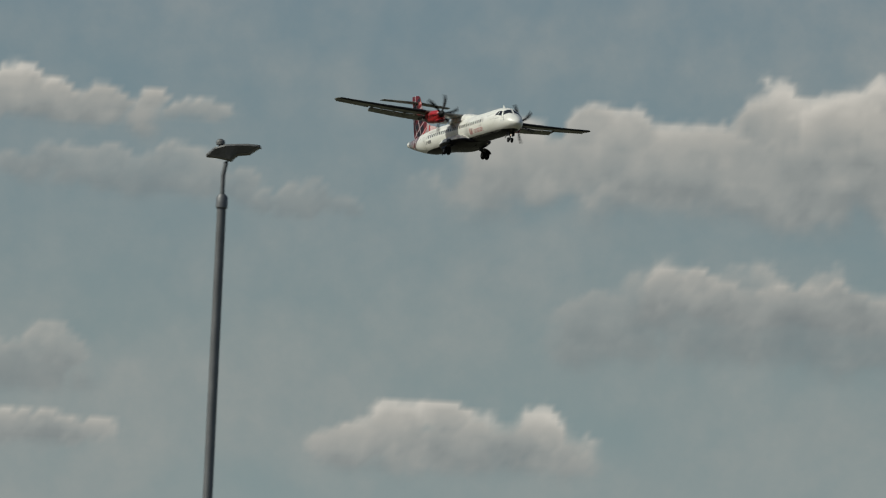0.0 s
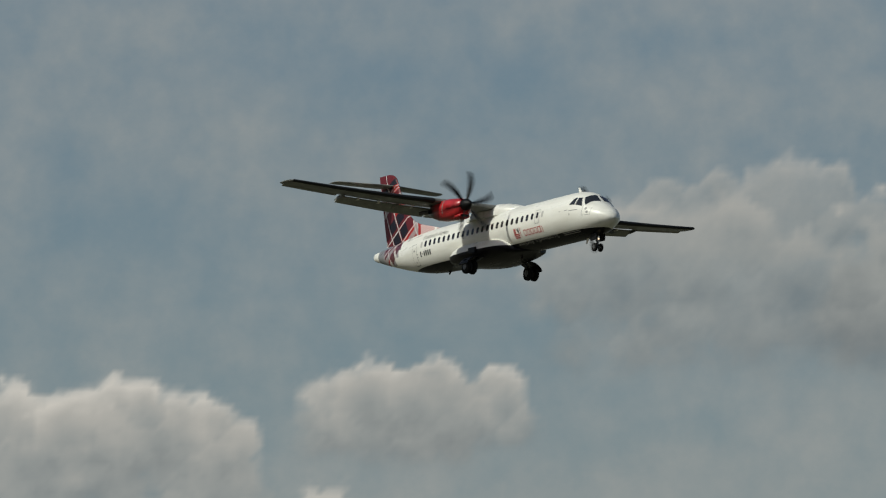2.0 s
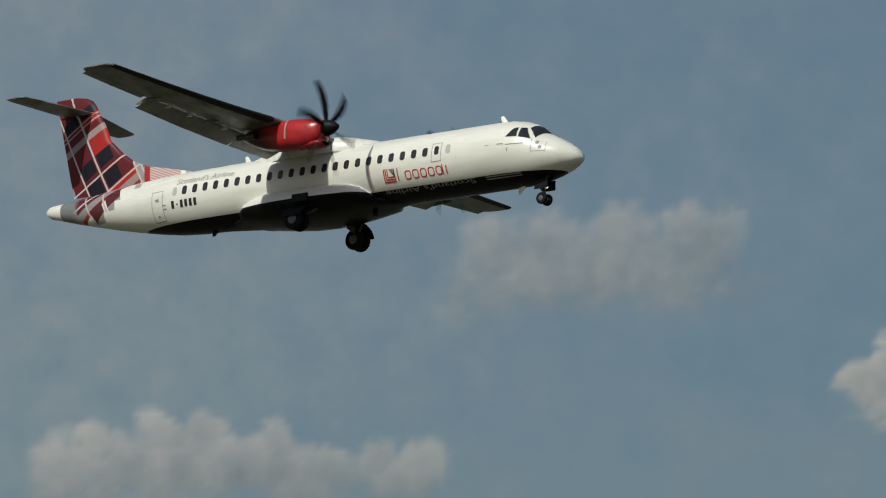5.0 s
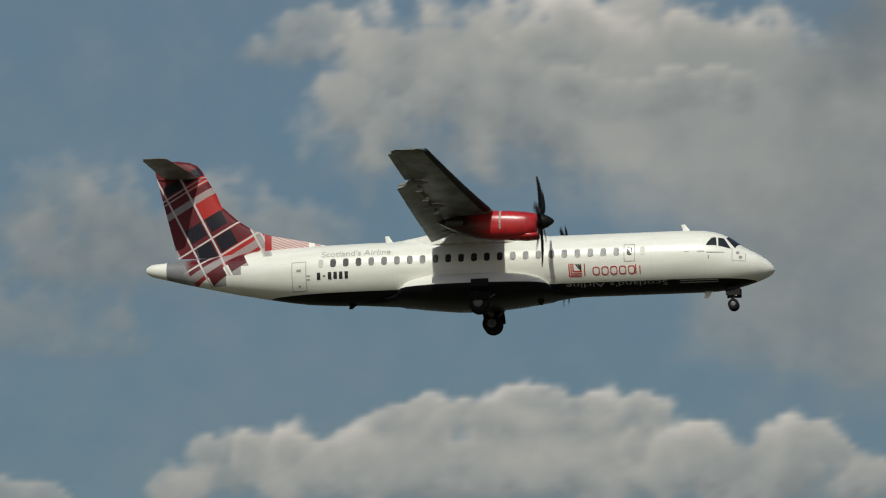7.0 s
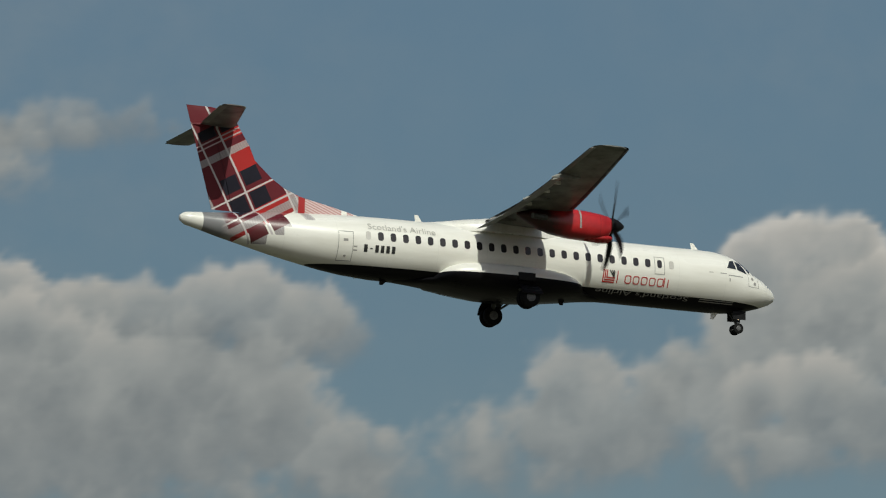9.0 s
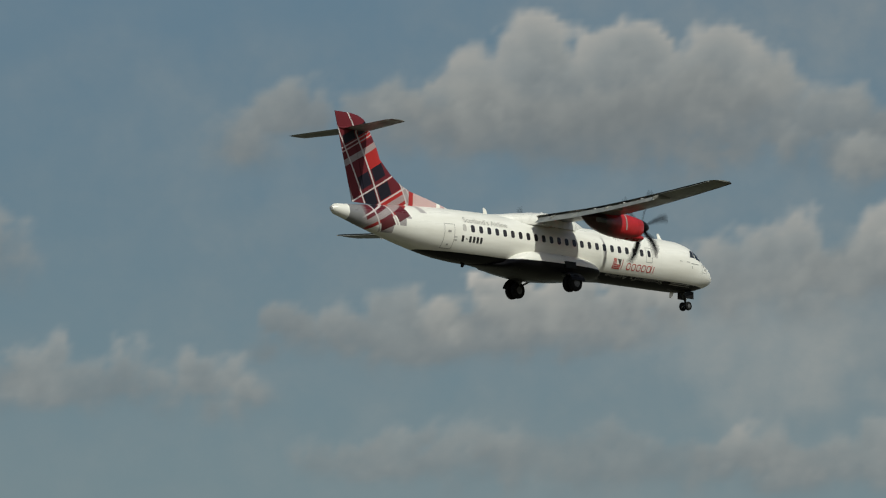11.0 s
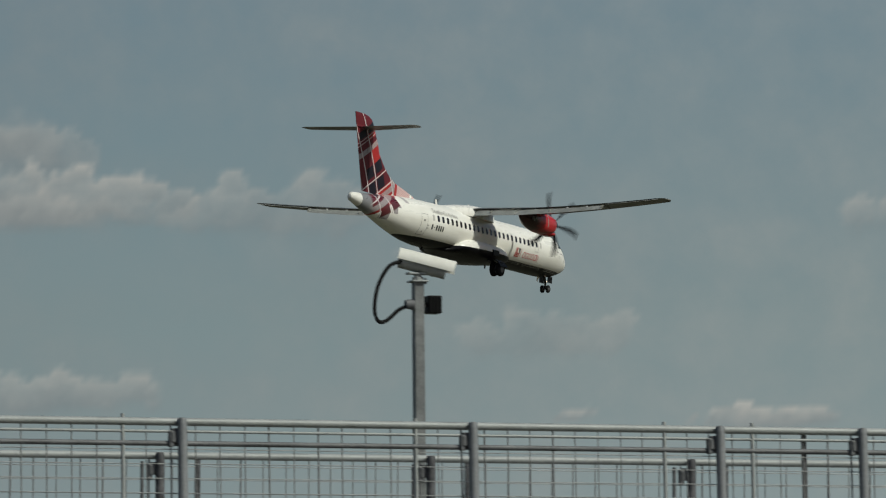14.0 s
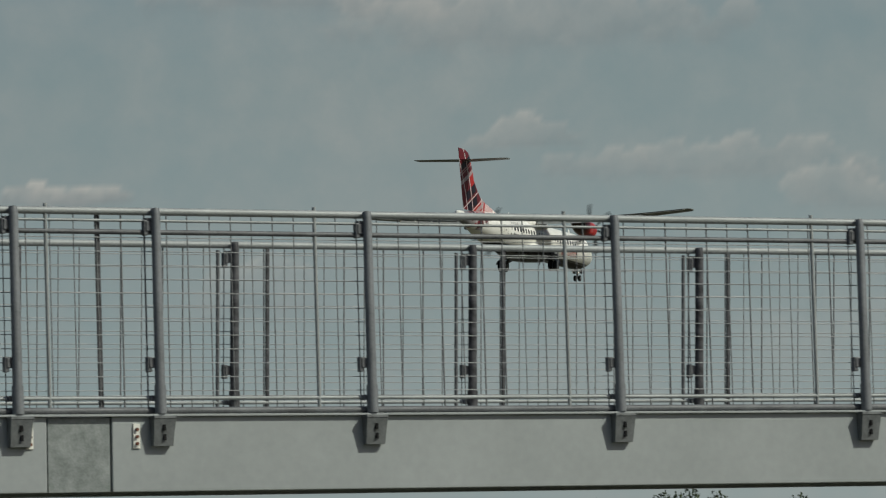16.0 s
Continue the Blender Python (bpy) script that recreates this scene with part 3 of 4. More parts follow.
def panel(d0, d1, z0, z1, side=1, lift=0.006, corner=0.0, n=3):
    """A patch that follows the skin, with rounded corners."""
    bm = bmesh.new()
    if corner:
        out = []
        for cd, cz, a0 in ((d1 - corner, z1 - corner, 0), (d0 + corner, z1 - corner, 90), (d0 + corner, z0 + corner, 180), (d1 - corner, z0 + corner, 270)):
            for j in range(4):
                a = radians(a0 + 30 * j)
                out.append((cd + corner * math.cos(a), cz + corner * math.sin(a)))
        front = [bm.verts.new(skin_at(d, z, side, lift)) for d, z in out]
        back = [bm.verts.new(skin_at(d, z, side, -0.02)) for d, z in out]
        bm.faces.new(front)
        for i in range(len(out)):
            j = (i + 1) % len(out)
            bm.faces.new((front[i], front[j], back[j], back[i]))
    else:
        grid = [[bm.verts.new(skin_at(d0 + (d1 - d0) * i / n, z0 + (z1 - z0) * j / n, side, lift)) for j in range(n + 1)] for i in range(n + 1)]
        for i in range(n):
            for j in range(n):
                bm.faces.new((grid[i][j], grid[i + 1][j], grid[i + 1][j + 1], grid[i][j + 1]))
    return bm


def quad_panel(corners, lift=0.008, n=4, mirror=1):
    """A patch between four skin points given as (d, angle)."""
    bm = bmesh.new()
    (a, b, c, d) = corners
    grid = []
    for i in range(n + 1):
        row = []
        for j in range(n + 1):
            u, v = i / n, j / n
            dd = (1 - u) * ((1 - v) * a[0] + v * d[0]) + u * ((1 - v) * b[0] + v * c[0])
            an = (1 - u) * ((1 - v) * a[1] + v * d[1]) + u * ((1 - v) * b[1] + v * c[1])
            p = skin(dd, an, lift)
            p.y *= mirror
            row.append(bm.verts.new(p))
        grid.append(row)
    for i in range(n):
        for j in range(n):
            bm.faces.new((grid[i][j], grid[i + 1][j], grid[i + 1][j + 1], grid[i][j + 1]))
    return bm


AIRFOIL = ((1.0, 0.0), (0.8, 0.030), (0.6, 0.058), (0.4, 0.075), (0.25, 0.076), (0.12, 0.062), (0.04, 0.040), (0.01, 0.020), (0.0, 0.0), (0.01, -0.016), (0.04, -0.028), (0.12, -0.040), (0.3, -0.046), (0.5, -0.042), (0.7, -0.030), (0.85, -0.016))


def wing_ring(le, te, y, z, thick=1.0, part_from=0.0, part_to=1.0):
    chord = le - te
    return [(le - (part_from + (part_to - part_from) * s) * chord, y, z + t * chord * thick) for s, t in AIRFOIL]


def wing_at(y):
    """Leading edge, trailing edge, height at span y."""
    a = abs(y)
    f = max(0.0, (a - 4.6) / 8.9)
    return 1.47 - 1.42 * f, -1.10 - 0.45 * f, 1.44 + 0.46 * f ** 1.5


def lettering(words, parent, place, length, material):
    """Words as one flat mesh, laid out by place(along, up) over the given length."""
    data = bpy.data.curves.new("words", "FONT")
    data.body, data.resolution_u = words, 3
    ob = new("slogan", data)
    bpy.context.view_layer.update()
    src = ob.evaluated_get(bpy.context.evaluated_depsgraph_get()).to_mesh()
    bm = bmesh.new()
    bm.from_mesh(src)
    bmesh.ops.subdivide_edges(bm, edges=[e for e in bm.edges if e.calc_length() > 0.16], cuts=3)
    bmesh.ops.triangulate(bm, faces=bm.faces)
    k = length / max(v.co.x for v in bm.verts)
    for v in bm.verts:
        v.co = place(v.co.x * k, v.co.y * k)
    bpy.data.objects.remove(ob)
    bpy.data.curves.remove(data)
    return part("slogan", bm, material, parent, "thin grey lettering")


def airliner():
    plane = new("airliner")
    tagged(plane, "white twin-propeller airliner with black belly and red tartan tail, wheels down", "airplane")
    # fuselage
    bm = bmesh.new()
    ds = [0.0, 0.04, 0.1, 0.18, 0.28, 0.4, 0.55, 0.72, 1.0, 1.3, 1.55, 1.8, 2.15, 2.5, 2.8, 3.1, 3.5, 4.0] + [4.0 + 0.75 * i for i in range(1, 19)] + [17.5 + 0.45 * i for i in range(1, 22)] + [27.2, 27.38]
    rings = [[skin(d, 360 * j / 56) for j in range(56)] for d in ds]
    loft(bm, rings)
    smooth(part("fuselage", bm, LIVERY, plane, "white upper body over black belly with plaid tail end"), 50)
    bm = bmesh.new()
    lathe(bm, ((-14.46, 0.02), (-14.44, 0.12), (-14.35, 0.17), (-14.1, 0.2)), "x", (0, 0, 0.53), 16)
    smooth(part("tail_cone", bm, WHITE, plane))
    # wing centre fairing
    bm = bmesh.new()
    rings = []
    for x, w, top in ((3.3, 0.25, 1.36), (2.8, 0.55, 1.48), (2.2, 0.85, 1.62), (1.6, 1.12, 1.73), (0.5, 1.30, 1.80), (-0.8, 1.28, 1.72), (-1.8, 1.0, 1.60), (-2.8, 0.6, 1.45), (-3.6, 0.25, 1.36)):
        rings.append([(x, w * math.sin(a), 0.95 + (top - 0.95) * max(0.0, math.cos(a)) ** 0.55 if abs(a) < 1.55 else 0.95) for a in [radians(-90 + 9 * j) for j in range(21)]])
    loft(bm, rings)
    smooth(part("wing_fairing", bm, WHITE, plane), 50)
    # belly fairing that houses the main wheels
    bm = bmesh.new()
    rings = []
    half = ((0.0, 0.0), (0.66, 0.0), (0.82, 0.05), (0.93, 0.18), (1.0, 0.42), (0.97, 0.58), (0.86, 0.76), (0.66, 0.90), (0.38, 0.98), (0.0, 1.0))
    for x, w, top, bot in ((4.7, 0.25, -1.22, -1.345), (4.0, 0.56, -1.17, -1.37), (3.55, 0.90, -1.06, -1.40), (3.3, 1.34, -0.88, -1.42), (3.0, 1.54, -0.70, -1.45), (2.5, 1.70, -0.56, -1.52), (1.9, 1.80, -0.48, -1.60), (1.2, 1.86, -0.45, -1.66), (0.2, 1.90, -0.43, -1.72), (-0.8, 1.88, -0.43, -1.70), (-1.7, 1.80, -0.46, -1.61), (-2.3, 1.69, -0.54, -1.54), (-2.75, 1.54, -0.68, -1.47), (-3.05, 1.34, -0.88, -1.45), (-3.3, 0.90, -1.09, -1.42), (-4.0, 0.56, -1.18, -1.40), (-4.9, 0.25, -1.24, -1.365)):
        right = [(x, -w * q, top + (bot - top) * f) for q, f in half]
        left = [(x, w * q, top + (bot - top) * f) for q, f in half[-2:0:-1]]
        rings.append(right + left)
    loft(bm, rings)
    smooth(part("belly_fairing", bm, FAIRING, plane), 50)
    # wings, each with its movable surfaces
    for s in (-1, 1):
        bm = bmesh.new()
        spans = [0.0, 1.4, 3.2, 4.6, 6.0, 7.5, 9.0, 10.5, 12.0, 13.0, 13.35, 13.5]
        rings = []
        for y in spans:
            le, te, z = wing_at(y)
            trim = 1.0 if y < 13.2 else (0.86 if y < 13.4 else 0.55)
            mid = (le + te) / 2 - 0.15 * (1 - trim)
            ring = wing_ring(mid + (le - mid) * trim, mid + (te - mid) * trim, s * y, z, 1.25 * (trim if y > 13.2 else 1) * (1.0 - 0.25 * y / 13.5))
            rings.append(ring)
        loft(bm, rings)
        wing = smooth(part("wing", bm, WING, plane, "pale grey wing with black leading edge"), 50)
        bm = bmesh.new()
        rings = []
        for y in (4.9, 6.5, 8.5, 10.5, 12.2, 13.3):
            le, te, z = wing_at(y)
            ch = le - te
            th = 1.25 * (1.0 - 0.25 * y / 13.5)
            rings.append([(le - q * ch + 0.012, s * y, z + t * ch * th * 1.06) for q, t in AIRFOIL[5:12]])
        loft(bm, rings, False, False)
        smooth(part("deicing_boot", bm, BOOT, wing, "black rubber leading edge boot"), 60)
        for y0, y1, label in ((1.42, 4.0, "inner flap lowered"), (4.08, 9.7, "outer flap lowered")):
            bm = bmesh.new()
            rings = []
            for y in (y0, (y0 + y1) / 2, y1):
                le, te, z = wing_at(y)
                fc = 0.33 * (le - te) * (1.12 if y1 < 4 else 1.0)
                hinge = Vector((te + 0.36 * fc, s * y, z - 0.10))
                turn = Matrix.Rotation(radians(-24), 3, "Y")
                ring = []
                for q, t in AIRFOIL:
                    p = turn @ Vector((-q * fc * 1.1, 0, t * fc * 1.5))
                    ring.append(hinge + p)
                rings.append(ring)
            loft(bm, rings)
            smooth(part("flap", bm, FLAP, wing, label), 50)
        bm = bmesh.new()
        rings = []
        for y in (9.85, 11.5, 13.2):
            le, te, z = wing_at(y)
            rings.append([(p[0], p[1], p[2] - 0.30 * (te + 0.30 - p[0])) for p in wing_ring(te + 0.30, te - 0.06, s * y, z + 0.02, 1.1)])
        loft(bm, rings)
        smooth(part("aileron", bm, FLAP, wing), 50)
        # hinge arms in white enamel, the colour standing for sun glints in the flap gap
        for y in (5.2, 7.3, 8.6):
            le, te, z = wing_at(y)
            bm = bmesh.new()
            box(bm, te - 0.05, s * y - 0.06, z - 0.20, te + 0.42, s * y + 0.06, z - 0.07, 0.02)
            part("flap_hinge_glint", bm, WHITE, wing, "hinge arm under the flap, white to stand for its glint")
        for y in (2.4, 6.3, 9.7):
            le, te, z = wing_at(y)
            bm = bmesh.new()
            size = 1.0 if y < 10 else 0.6
            rings = []
            for q, r in ((0.9, 0.02), (0.6, 0.05), (0.2, 0.075), (-0.15, 0.06), (-0.4 * size, 0.015)):
                rings.append([(te + q, s * y + 0.55 * r * math.cos(a), z - 0.17 * size + (0.25 * min(0, q)) + 1.5 * r * size * math.sin(a)) for a in [2 * math.pi * j / 10 for j in range(10)]])
            loft(bm, rings)
            smooth(part("flap_track_fairing", bm, WING, wing))
        bm = bmesh.new()
        lathe(bm, ((-0.45, 0.01), (-0.3, 0.03), (0.1, 0.035), (0.22, 0.01)), "x", (-0.4, s * 13.46, 1.9), 10)
        smooth(part("wingtip_light", bm, WING, wing))
        # nacelle
        bm = bmesh.new()
        rings = []
        for x, zc, hw, hh in ((3.33, 0.98, 0.34, 0.34), (3.2, 0.92, 0.46, 0.46), (2.8, 0.88, 0.56, 0.57), (2.1, 0.90, 0.60, 0.62), (1.4, 0.93, 0.60, 0.62), (0.7, 0.96, 0.56, 0.55), (0.1, 1.00, 0.46, 0.42), (-0.35, 1.06, 0.32, 0.27), (-0.75, 1.12, 0.15, 0.12), (-0.9, 1.14, 0.04, 0.04)):
            rings.append([(x, s * 4.05 + hw * math.copysign(abs(math.cos(a)) ** 0.8, math.cos(a)), zc + hh * math.copysign(abs(math.sin(a)) ** 0.8, math.sin(a))) for a in [2 * math.pi * j / 32 for j in range(32)]])
        loft(bm, rings)
        nacelle = smooth(part("engine_nacelle", bm, NACELLE, plane, "glossy red engine nacelle"), 50)
        bm = bmesh.new()
        rings = []
        for x, w, h in ((3.36, 0.30, 0.10), (3.30, 0.36, 0.15), (2.9, 0.38, 0.18), (2.2, 0.30, 0.14), (1.5, 0.12, 0.05)):
            rings.append([(x, s * 4.05 + w * math.cos(a), 0.40 + h * math.sin(a)) for a in [2 * math.pi * j / 20 for j in range(20)]])
        loft(bm, rings)
        smooth(part("intake_scoop", bm, RED, nacelle), 50)
        bm = bmesh.new()
        rings = [[(3.365, s * 4.05 + 0.25 * math.cos(a), 0.40 + 0.075 * math.sin(a)) for a in [2 * math.pi * j / 20 for j in range(20)]], [(3.30, s * 4.05 + 0.25 * math.cos(a), 0.40 + 0.075 * math.sin(a)) for a in [2 * math.pi * j / 20 for j in range(20)]]]
        loft(bm, rings)
        part("intake_mouth", bm, BLACK, nacelle)
        bm = bmesh.new()
        ring = []
        for x in (1.74, 1.82):
            ring.append([(x, s * 4.05 + 0.612 * math.copysign(abs(math.cos(a)) ** 0.8, math.cos(a)), 0.915 + 0.632 * math.copysign(abs(math.sin(a)) ** 0.8, math.sin(a))) for a in [radians(-20 + 10 * j) for j in range(9)]])
            if s < 0:
                ring[-1] = [(p[0], -8.1 - p[1], p[2]) for p in ring[-1]]
        loft(bm, ring, False, False)
        part("panel_stripe", bm, GREYLINE, nacelle, "pale stripe round the nacelle")
        # exhaust
        bm = bmesh.new()
        tube(bm, ((0.2, s * 4.62, 0.95), (-0.2, s * 4.74, 0.94), (-0.5, s * 4.80, 0.93)), 0.12, 12)
        smooth(part("exhaust_pipe", bm, STEEL, nacelle))
        # propeller
        bm = bmesh.new()
        lathe(bm, ((-0.05, 0.33), (0.12, 0.325), (0.3, 0.27), (0.46, 0.18), (0.58, 0.09), (0.63, 0.02)), "x", (0, 0, 0), 24)
        prop = smooth(part("propeller", bm, BLACK, plane, "black six-bladed propeller with spinner"), 50)
        prop.location = (3.40, s * 4.05, 1.02)
        PROPS.append((prop, s))
        blade_mesh = None
        for i in range(6):
            if blade_mesh is None:
                bm = bmesh.new()
                rings = []
                for r, ch, pitch, sweep in ((0.25, 0.16, 62, 0.0), (0.5, 0.22, 52, 0.02), (0.9, 0.29, 42, 0.05), (1.3, 0.31, 34, 0.03), (1.65, 0.27, 28, -0.05), (1.88, 0.18, 25, -0.14), (1.96, 0.06, 24, -0.2)):
                    ca, sa = math.cos(radians(pitch)), math.sin(radians(pitch))
                    ring = []
                    for q, t in ((-0.5, 0), (-0.2, 0.05), (0.2, 0.06), (0.5, 0), (0.2, -0.03), (-0.2, -0.03)):
                        u, v = q * ch + sweep, t * ch * 1.6
                        ring.append((0.05 + u * sa * 0.8 + v * ca, u * ca - v * sa, r))
                    rings.append(ring)
                loft(bm, rings)
                b = smooth(part("blade", bm, BLACK, prop), 50)
                blade_mesh = b.data
            else:
                b = new("blade", blade_mesh)
                b.parent = prop
            b.rotation_euler = (radians(60 * i), 0, 0)
    # fin, rudder, tailplane
    levels = ((1.0, -6.0, 0.05), (1.3, -6.3, 0.10), (1.48, -7.0, 0.14), (1.66, -7.8, 0.16), (1.93, -9.1, 0.20), (2.25, -9.85, 0.24), (2.62, -10.4, 0.27), (3.3, -11.15, 0.28), (3.9, -11.4, 0.27), (4.5, -11.78, 0.26), (4.95, -12.04, 0.25), (5.18, -12.25, 0.21), (5.33, -12.6, 0.14), (5.41, -13.1, 0.05))

    def trailing(z):
        return -13.05 - 0.27 * (z - 1.0)

    bm = bmesh.new()
    rings = []
    for z, le, w in levels:
        te = trailing(z)
        hx = le + (te - le) * (1 - 0.95 / (le - te) if le - te > 1.5 else 0.45)
        rings.append([(le, 0, z), (le - 0.06, w * 0.25, z), (le - 0.3, w * 0.42, z), (le + (hx - le) * 0.55, w * 0.5, z), (hx, w * 0.40, z), (hx, -w * 0.40, z), (le + (hx - le) * 0.55, -w * 0.5, z), (le - 0.3, -w * 0.42, z), (le - 0.06, -w * 0.25, z)])
    loft(bm, rings)
    smooth(part("fin", bm, TARTAN, plane, "red, black and white tartan fin"), 50)
    bm = bmesh.new()
    rings = []
    for z, le, w in levels:
        te = trailing(z)
        hx = le + (te - le) * (1 - 0.95 / (le - te) if le - te > 1.5 else 0.45) - 0.02
        rings.append([(hx, w * 0.37, z), (hx - 0.4 * (hx - te), w * 0.28, z), (te, 0.012, z), (te, -0.012, z), (hx - 0.4 * (hx - te), -w * 0.28, z), (hx, -w * 0.37, z)])
    loft(bm, rings)
    smooth(part("rudder", bm, TARTAN, plane, "tartan rudder"), 40)
    for s in (-1, 1):
        bm = bmesh.new()
        rings = []
        for y, le, te in ((0.0, -12.15, -13.65), (0.6, -12.22, -13.67), (2.2, -12.56, -13.8), (3.5, -12.84, -13.9), (3.62, -12.97, -13.9), (3.68, -13.2, -13.88)):
            rings.append(wing_ring(le, te, s * y, 4.60, 0.8 if y < 3.6 else 0.45))
        loft(bm, rings)
        tail = smooth(part("tailplane", bm, WING, plane, "grey tailplane on top of the fin"), 50)
        bm = bmesh.new()
        rings = []
        for y, te in ((0.45, -13.62), (3.4, -13.86)):
            rings.append(wing_ring(te + 0.42, te - 0.10, s * y, 4.60, 0.9))
        loft(bm, rings)
        smooth(part("elevator", bm, FLAP, tail), 50)
    bm = bmesh.new()
    rings = []
    for x, r in ((-11.9, 0.03), (-12.0, 0.13), (-12.2, 0.2), (-13.0, 0.2), (-13.7, 0.12), (-14.0, 0.03)):
        rings.append([(x, r * math.cos(a), 4.60 + 0.8 * r * math.sin(a)) for a in [2 * math.pi * j / 16 for j in range(16)]])
    loft(bm, rings)
    smooth(part("tail_bullet", bm, TARTAN, plane))
    # cabin windows
    for s in (1, -1):
        for i in range(23):
            x = 6.34 - 0.5588 * i
            d = 13 - x
            smooth(part("cabin_window", panel(d - 0.125, d + 0.125, 0.05, 0.42, s, 0.012, 0.095), CABIN, plane))
        for d in (13 - 7.46, 13 + 6.5):
            smooth(part("blanked_window", panel(d - 0.11, d + 0.11, 0.06, 0.42, s, 0.01, 0.085), BLANK, plane))
        part("door_window", panel(13 - 6.9 - 0.11, 13 - 6.9 + 0.11, 0.06, 0.42, s, 0.012, 0.09), CABIN, plane)
        # door outlines
        for d0, d1, z0, z1 in ((5.86, 6.34, -0.22, 0.56), (20.15, 20.80, -0.86, 0.36)):
            bm = bmesh.new()
            for a0, a1, b0, b1 in ((d0, d0 + 0.026, z0, z1), (d1 - 0.026, d1, z0, z1), (d0, d1, z1 - 0.026, z1), (d0, d1, z0, z0 + 0.026)):
                n = 6
                g = [[bm.verts.new(skin_at(a0 + (a1 - a0) * i / n, b0 + (b1 - b0) * j / n, s, 0.008)) for j in range(n + 1)] for i in range(n + 1)]
                for i in range(n):
                    for j in range(n):
                        bm.faces.new((g[i][j], g[i + 1][j], g[i + 1][j + 1], g[i][j + 1]))
            part("door_outline", bm, GREYLINE, plane)
        for d0, d1, z0, z1 in ((20.38, 20.58, -0.08, 0.03), (20.42, 20.52, -0.70, -0.63), (19.98, 20.14, -0.30, -0.25), (19.98, 20.14, -0.45, -0.40), (15.4, 15.7, -0.74, -0.68), (2.9, 3.2, 0.10, 0.14), (2.05, 2.8, 0.05, 0.09), (2.70, 2.75, -0.20, -0.06), (1.72, 1.74, -0.28, 0.26), (1.16, 1.18, -0.28, 0.10), (1.16, 1.74, -0.30, -0.28), (3.55, 3.75, 0.10, 0.13)):
            part("marking", panel(d0, d1, z0, z1, s, 0.009), GREYLINE, plane)
        for d, z in ((1.50, 0.07), (1.38, -0.13)):
            bm = bmesh.new()
            bm.faces.new([bm.verts.new(skin_at(d + 0.075 * math.cos(q), z + 0.075 * math.sin(q), s, 0.012)) for q in [2 * math.pi * j / 14 for j in range(14)]])
            part("sensor_disc", bm, GREYLINE, plane)
        # registration as plain bars
        for i in range(6):
            d = 19.60 - i * 0.245
            if i == 1:
                part("registration_mark", panel(d - 0.05, d + 0.05, -0.34, -0.29, s, 0.009), DARKMARK, plane)
            else:
                part("registration_mark", panel(d - 0.075, d + 0.075, -0.46, -0.16, s, 0.009), DARKMARK, plane)
        # cockpit panes
        for corners in (((1.34, 5), (1.62, 60), (2.00, 38), (1.90, 4)), ((1.78, 67), (2.30, 69), (2.33, 46), (2.10, 42)), ((2.37, 69), (2.84, 71), (2.60, 50), (2.42, 47))):
            smooth(part("cockpit_window", quad_panel(corners, 0.012, 5, s), PANE, plane, "dark cockpit pane"), 60)
    # title and emblem as plain shapes
    for s in (1, -1):
        for i, (w, z0, z1) in enumerate(((0.24, -0.72, -0.24), (0.33, -0.72, -0.38), (0.33, -0.72, -0.38), (0.33, -0.72, -0.38), (0.33, -0.72, -0.38), (0.33, -0.72, -0.38), (0.05, -0.72, -0.34), (0.16, -0.72, -0.40))):
            d = (8.02, 7.66, 7.28, 6.90, 6.52, 6.14, 5.82, 5.64)[i]
            bm = bmesh.new()
            if w > 0.25:
                n = 16
                loops = []
                for cut in (0.0, 0.042):
                    rx, rz = w / 2 - 0.01 - cut, (z1 - z0) / 2 - cut
                    loops.append([bm.verts.new(skin_at(d - w / 2 + 0.05 + rx * math.copysign(abs(math.cos(q)) ** 0.6, math.cos(q)), (z0 + z1) / 2 + rz * math.copysign(abs(math.sin(q)) ** 0.6, math.sin(q)), s, 0.010)) for q in [2 * math.pi * j / n for j in range(n)]])
                for j in range(n):
                    bm.faces.new((loops[0][j], loops[0][(j + 1) % n], loops[1][(j + 1) % n], loops[1][j]))
            else:
                g = [[bm.verts.new(skin_at(d + 0.045 * p, z0 + (z1 - z0) * q / 3, s, 0.010)) for q in range(4)] for p in (0, 1)]
                for q in range(3):
                    bm.faces.new((g[0][q], g[1][q], g[1][q + 1], g[0][q + 1]))
            part("title_mark", bm, REDMARK, plane)
        for i in range(3):
            d, z = 8.68 - 0.085 * i, -0.74 + 0.085 * i
            bm = bmesh.new()
            for a0, a1, b0, b1 in ((d, d + 0.05, z, -0.22), (8.16, d + 0.05, z, z + 0.05)):
                g = [[bm.verts.new(skin_at(a0 + (a1 - a0) * p, b0 + (b1 - b0) * q / 3, s, 0.010)) for q in range(4)] for p in (0, 1)]
                for q in range(3):
                    bm.faces.new((g[0][q], g[1][q], g[1][q + 1], g[0][q + 1]))
            part("emblem_stroke", bm, REDMARK, plane)
        for i in range(3):
            a = quad_panel(((8.46 - 0.10 * i, 100), (8.40 - 0.10 * i, 100), (8.17, 112 - 4 * i), (8.19, 115 - 4 * i)), 0.010, 2, s)
            part("emblem_stroke", a, DARKMARK, plane)
    # slogan in the built-in letters, wrapped onto the skin
    for s in (1, -1):
        lettering("Scotland's Airline", plane, lambda x, y, s=s: skin_at((19.50 - x) if s > 0 else (16.45 + x), 0.53 + y * 0.88, s, 0.016), 3.05, FINELINE)
        lettering("Scotland's Airline", plane, lambda x, y, s=s: Vector((1, s, 1)) * skin((4.5 + x) if s > 0 else (8.9 - x), 137 + y * 24, 0.012), 4.4, GREYLINE)
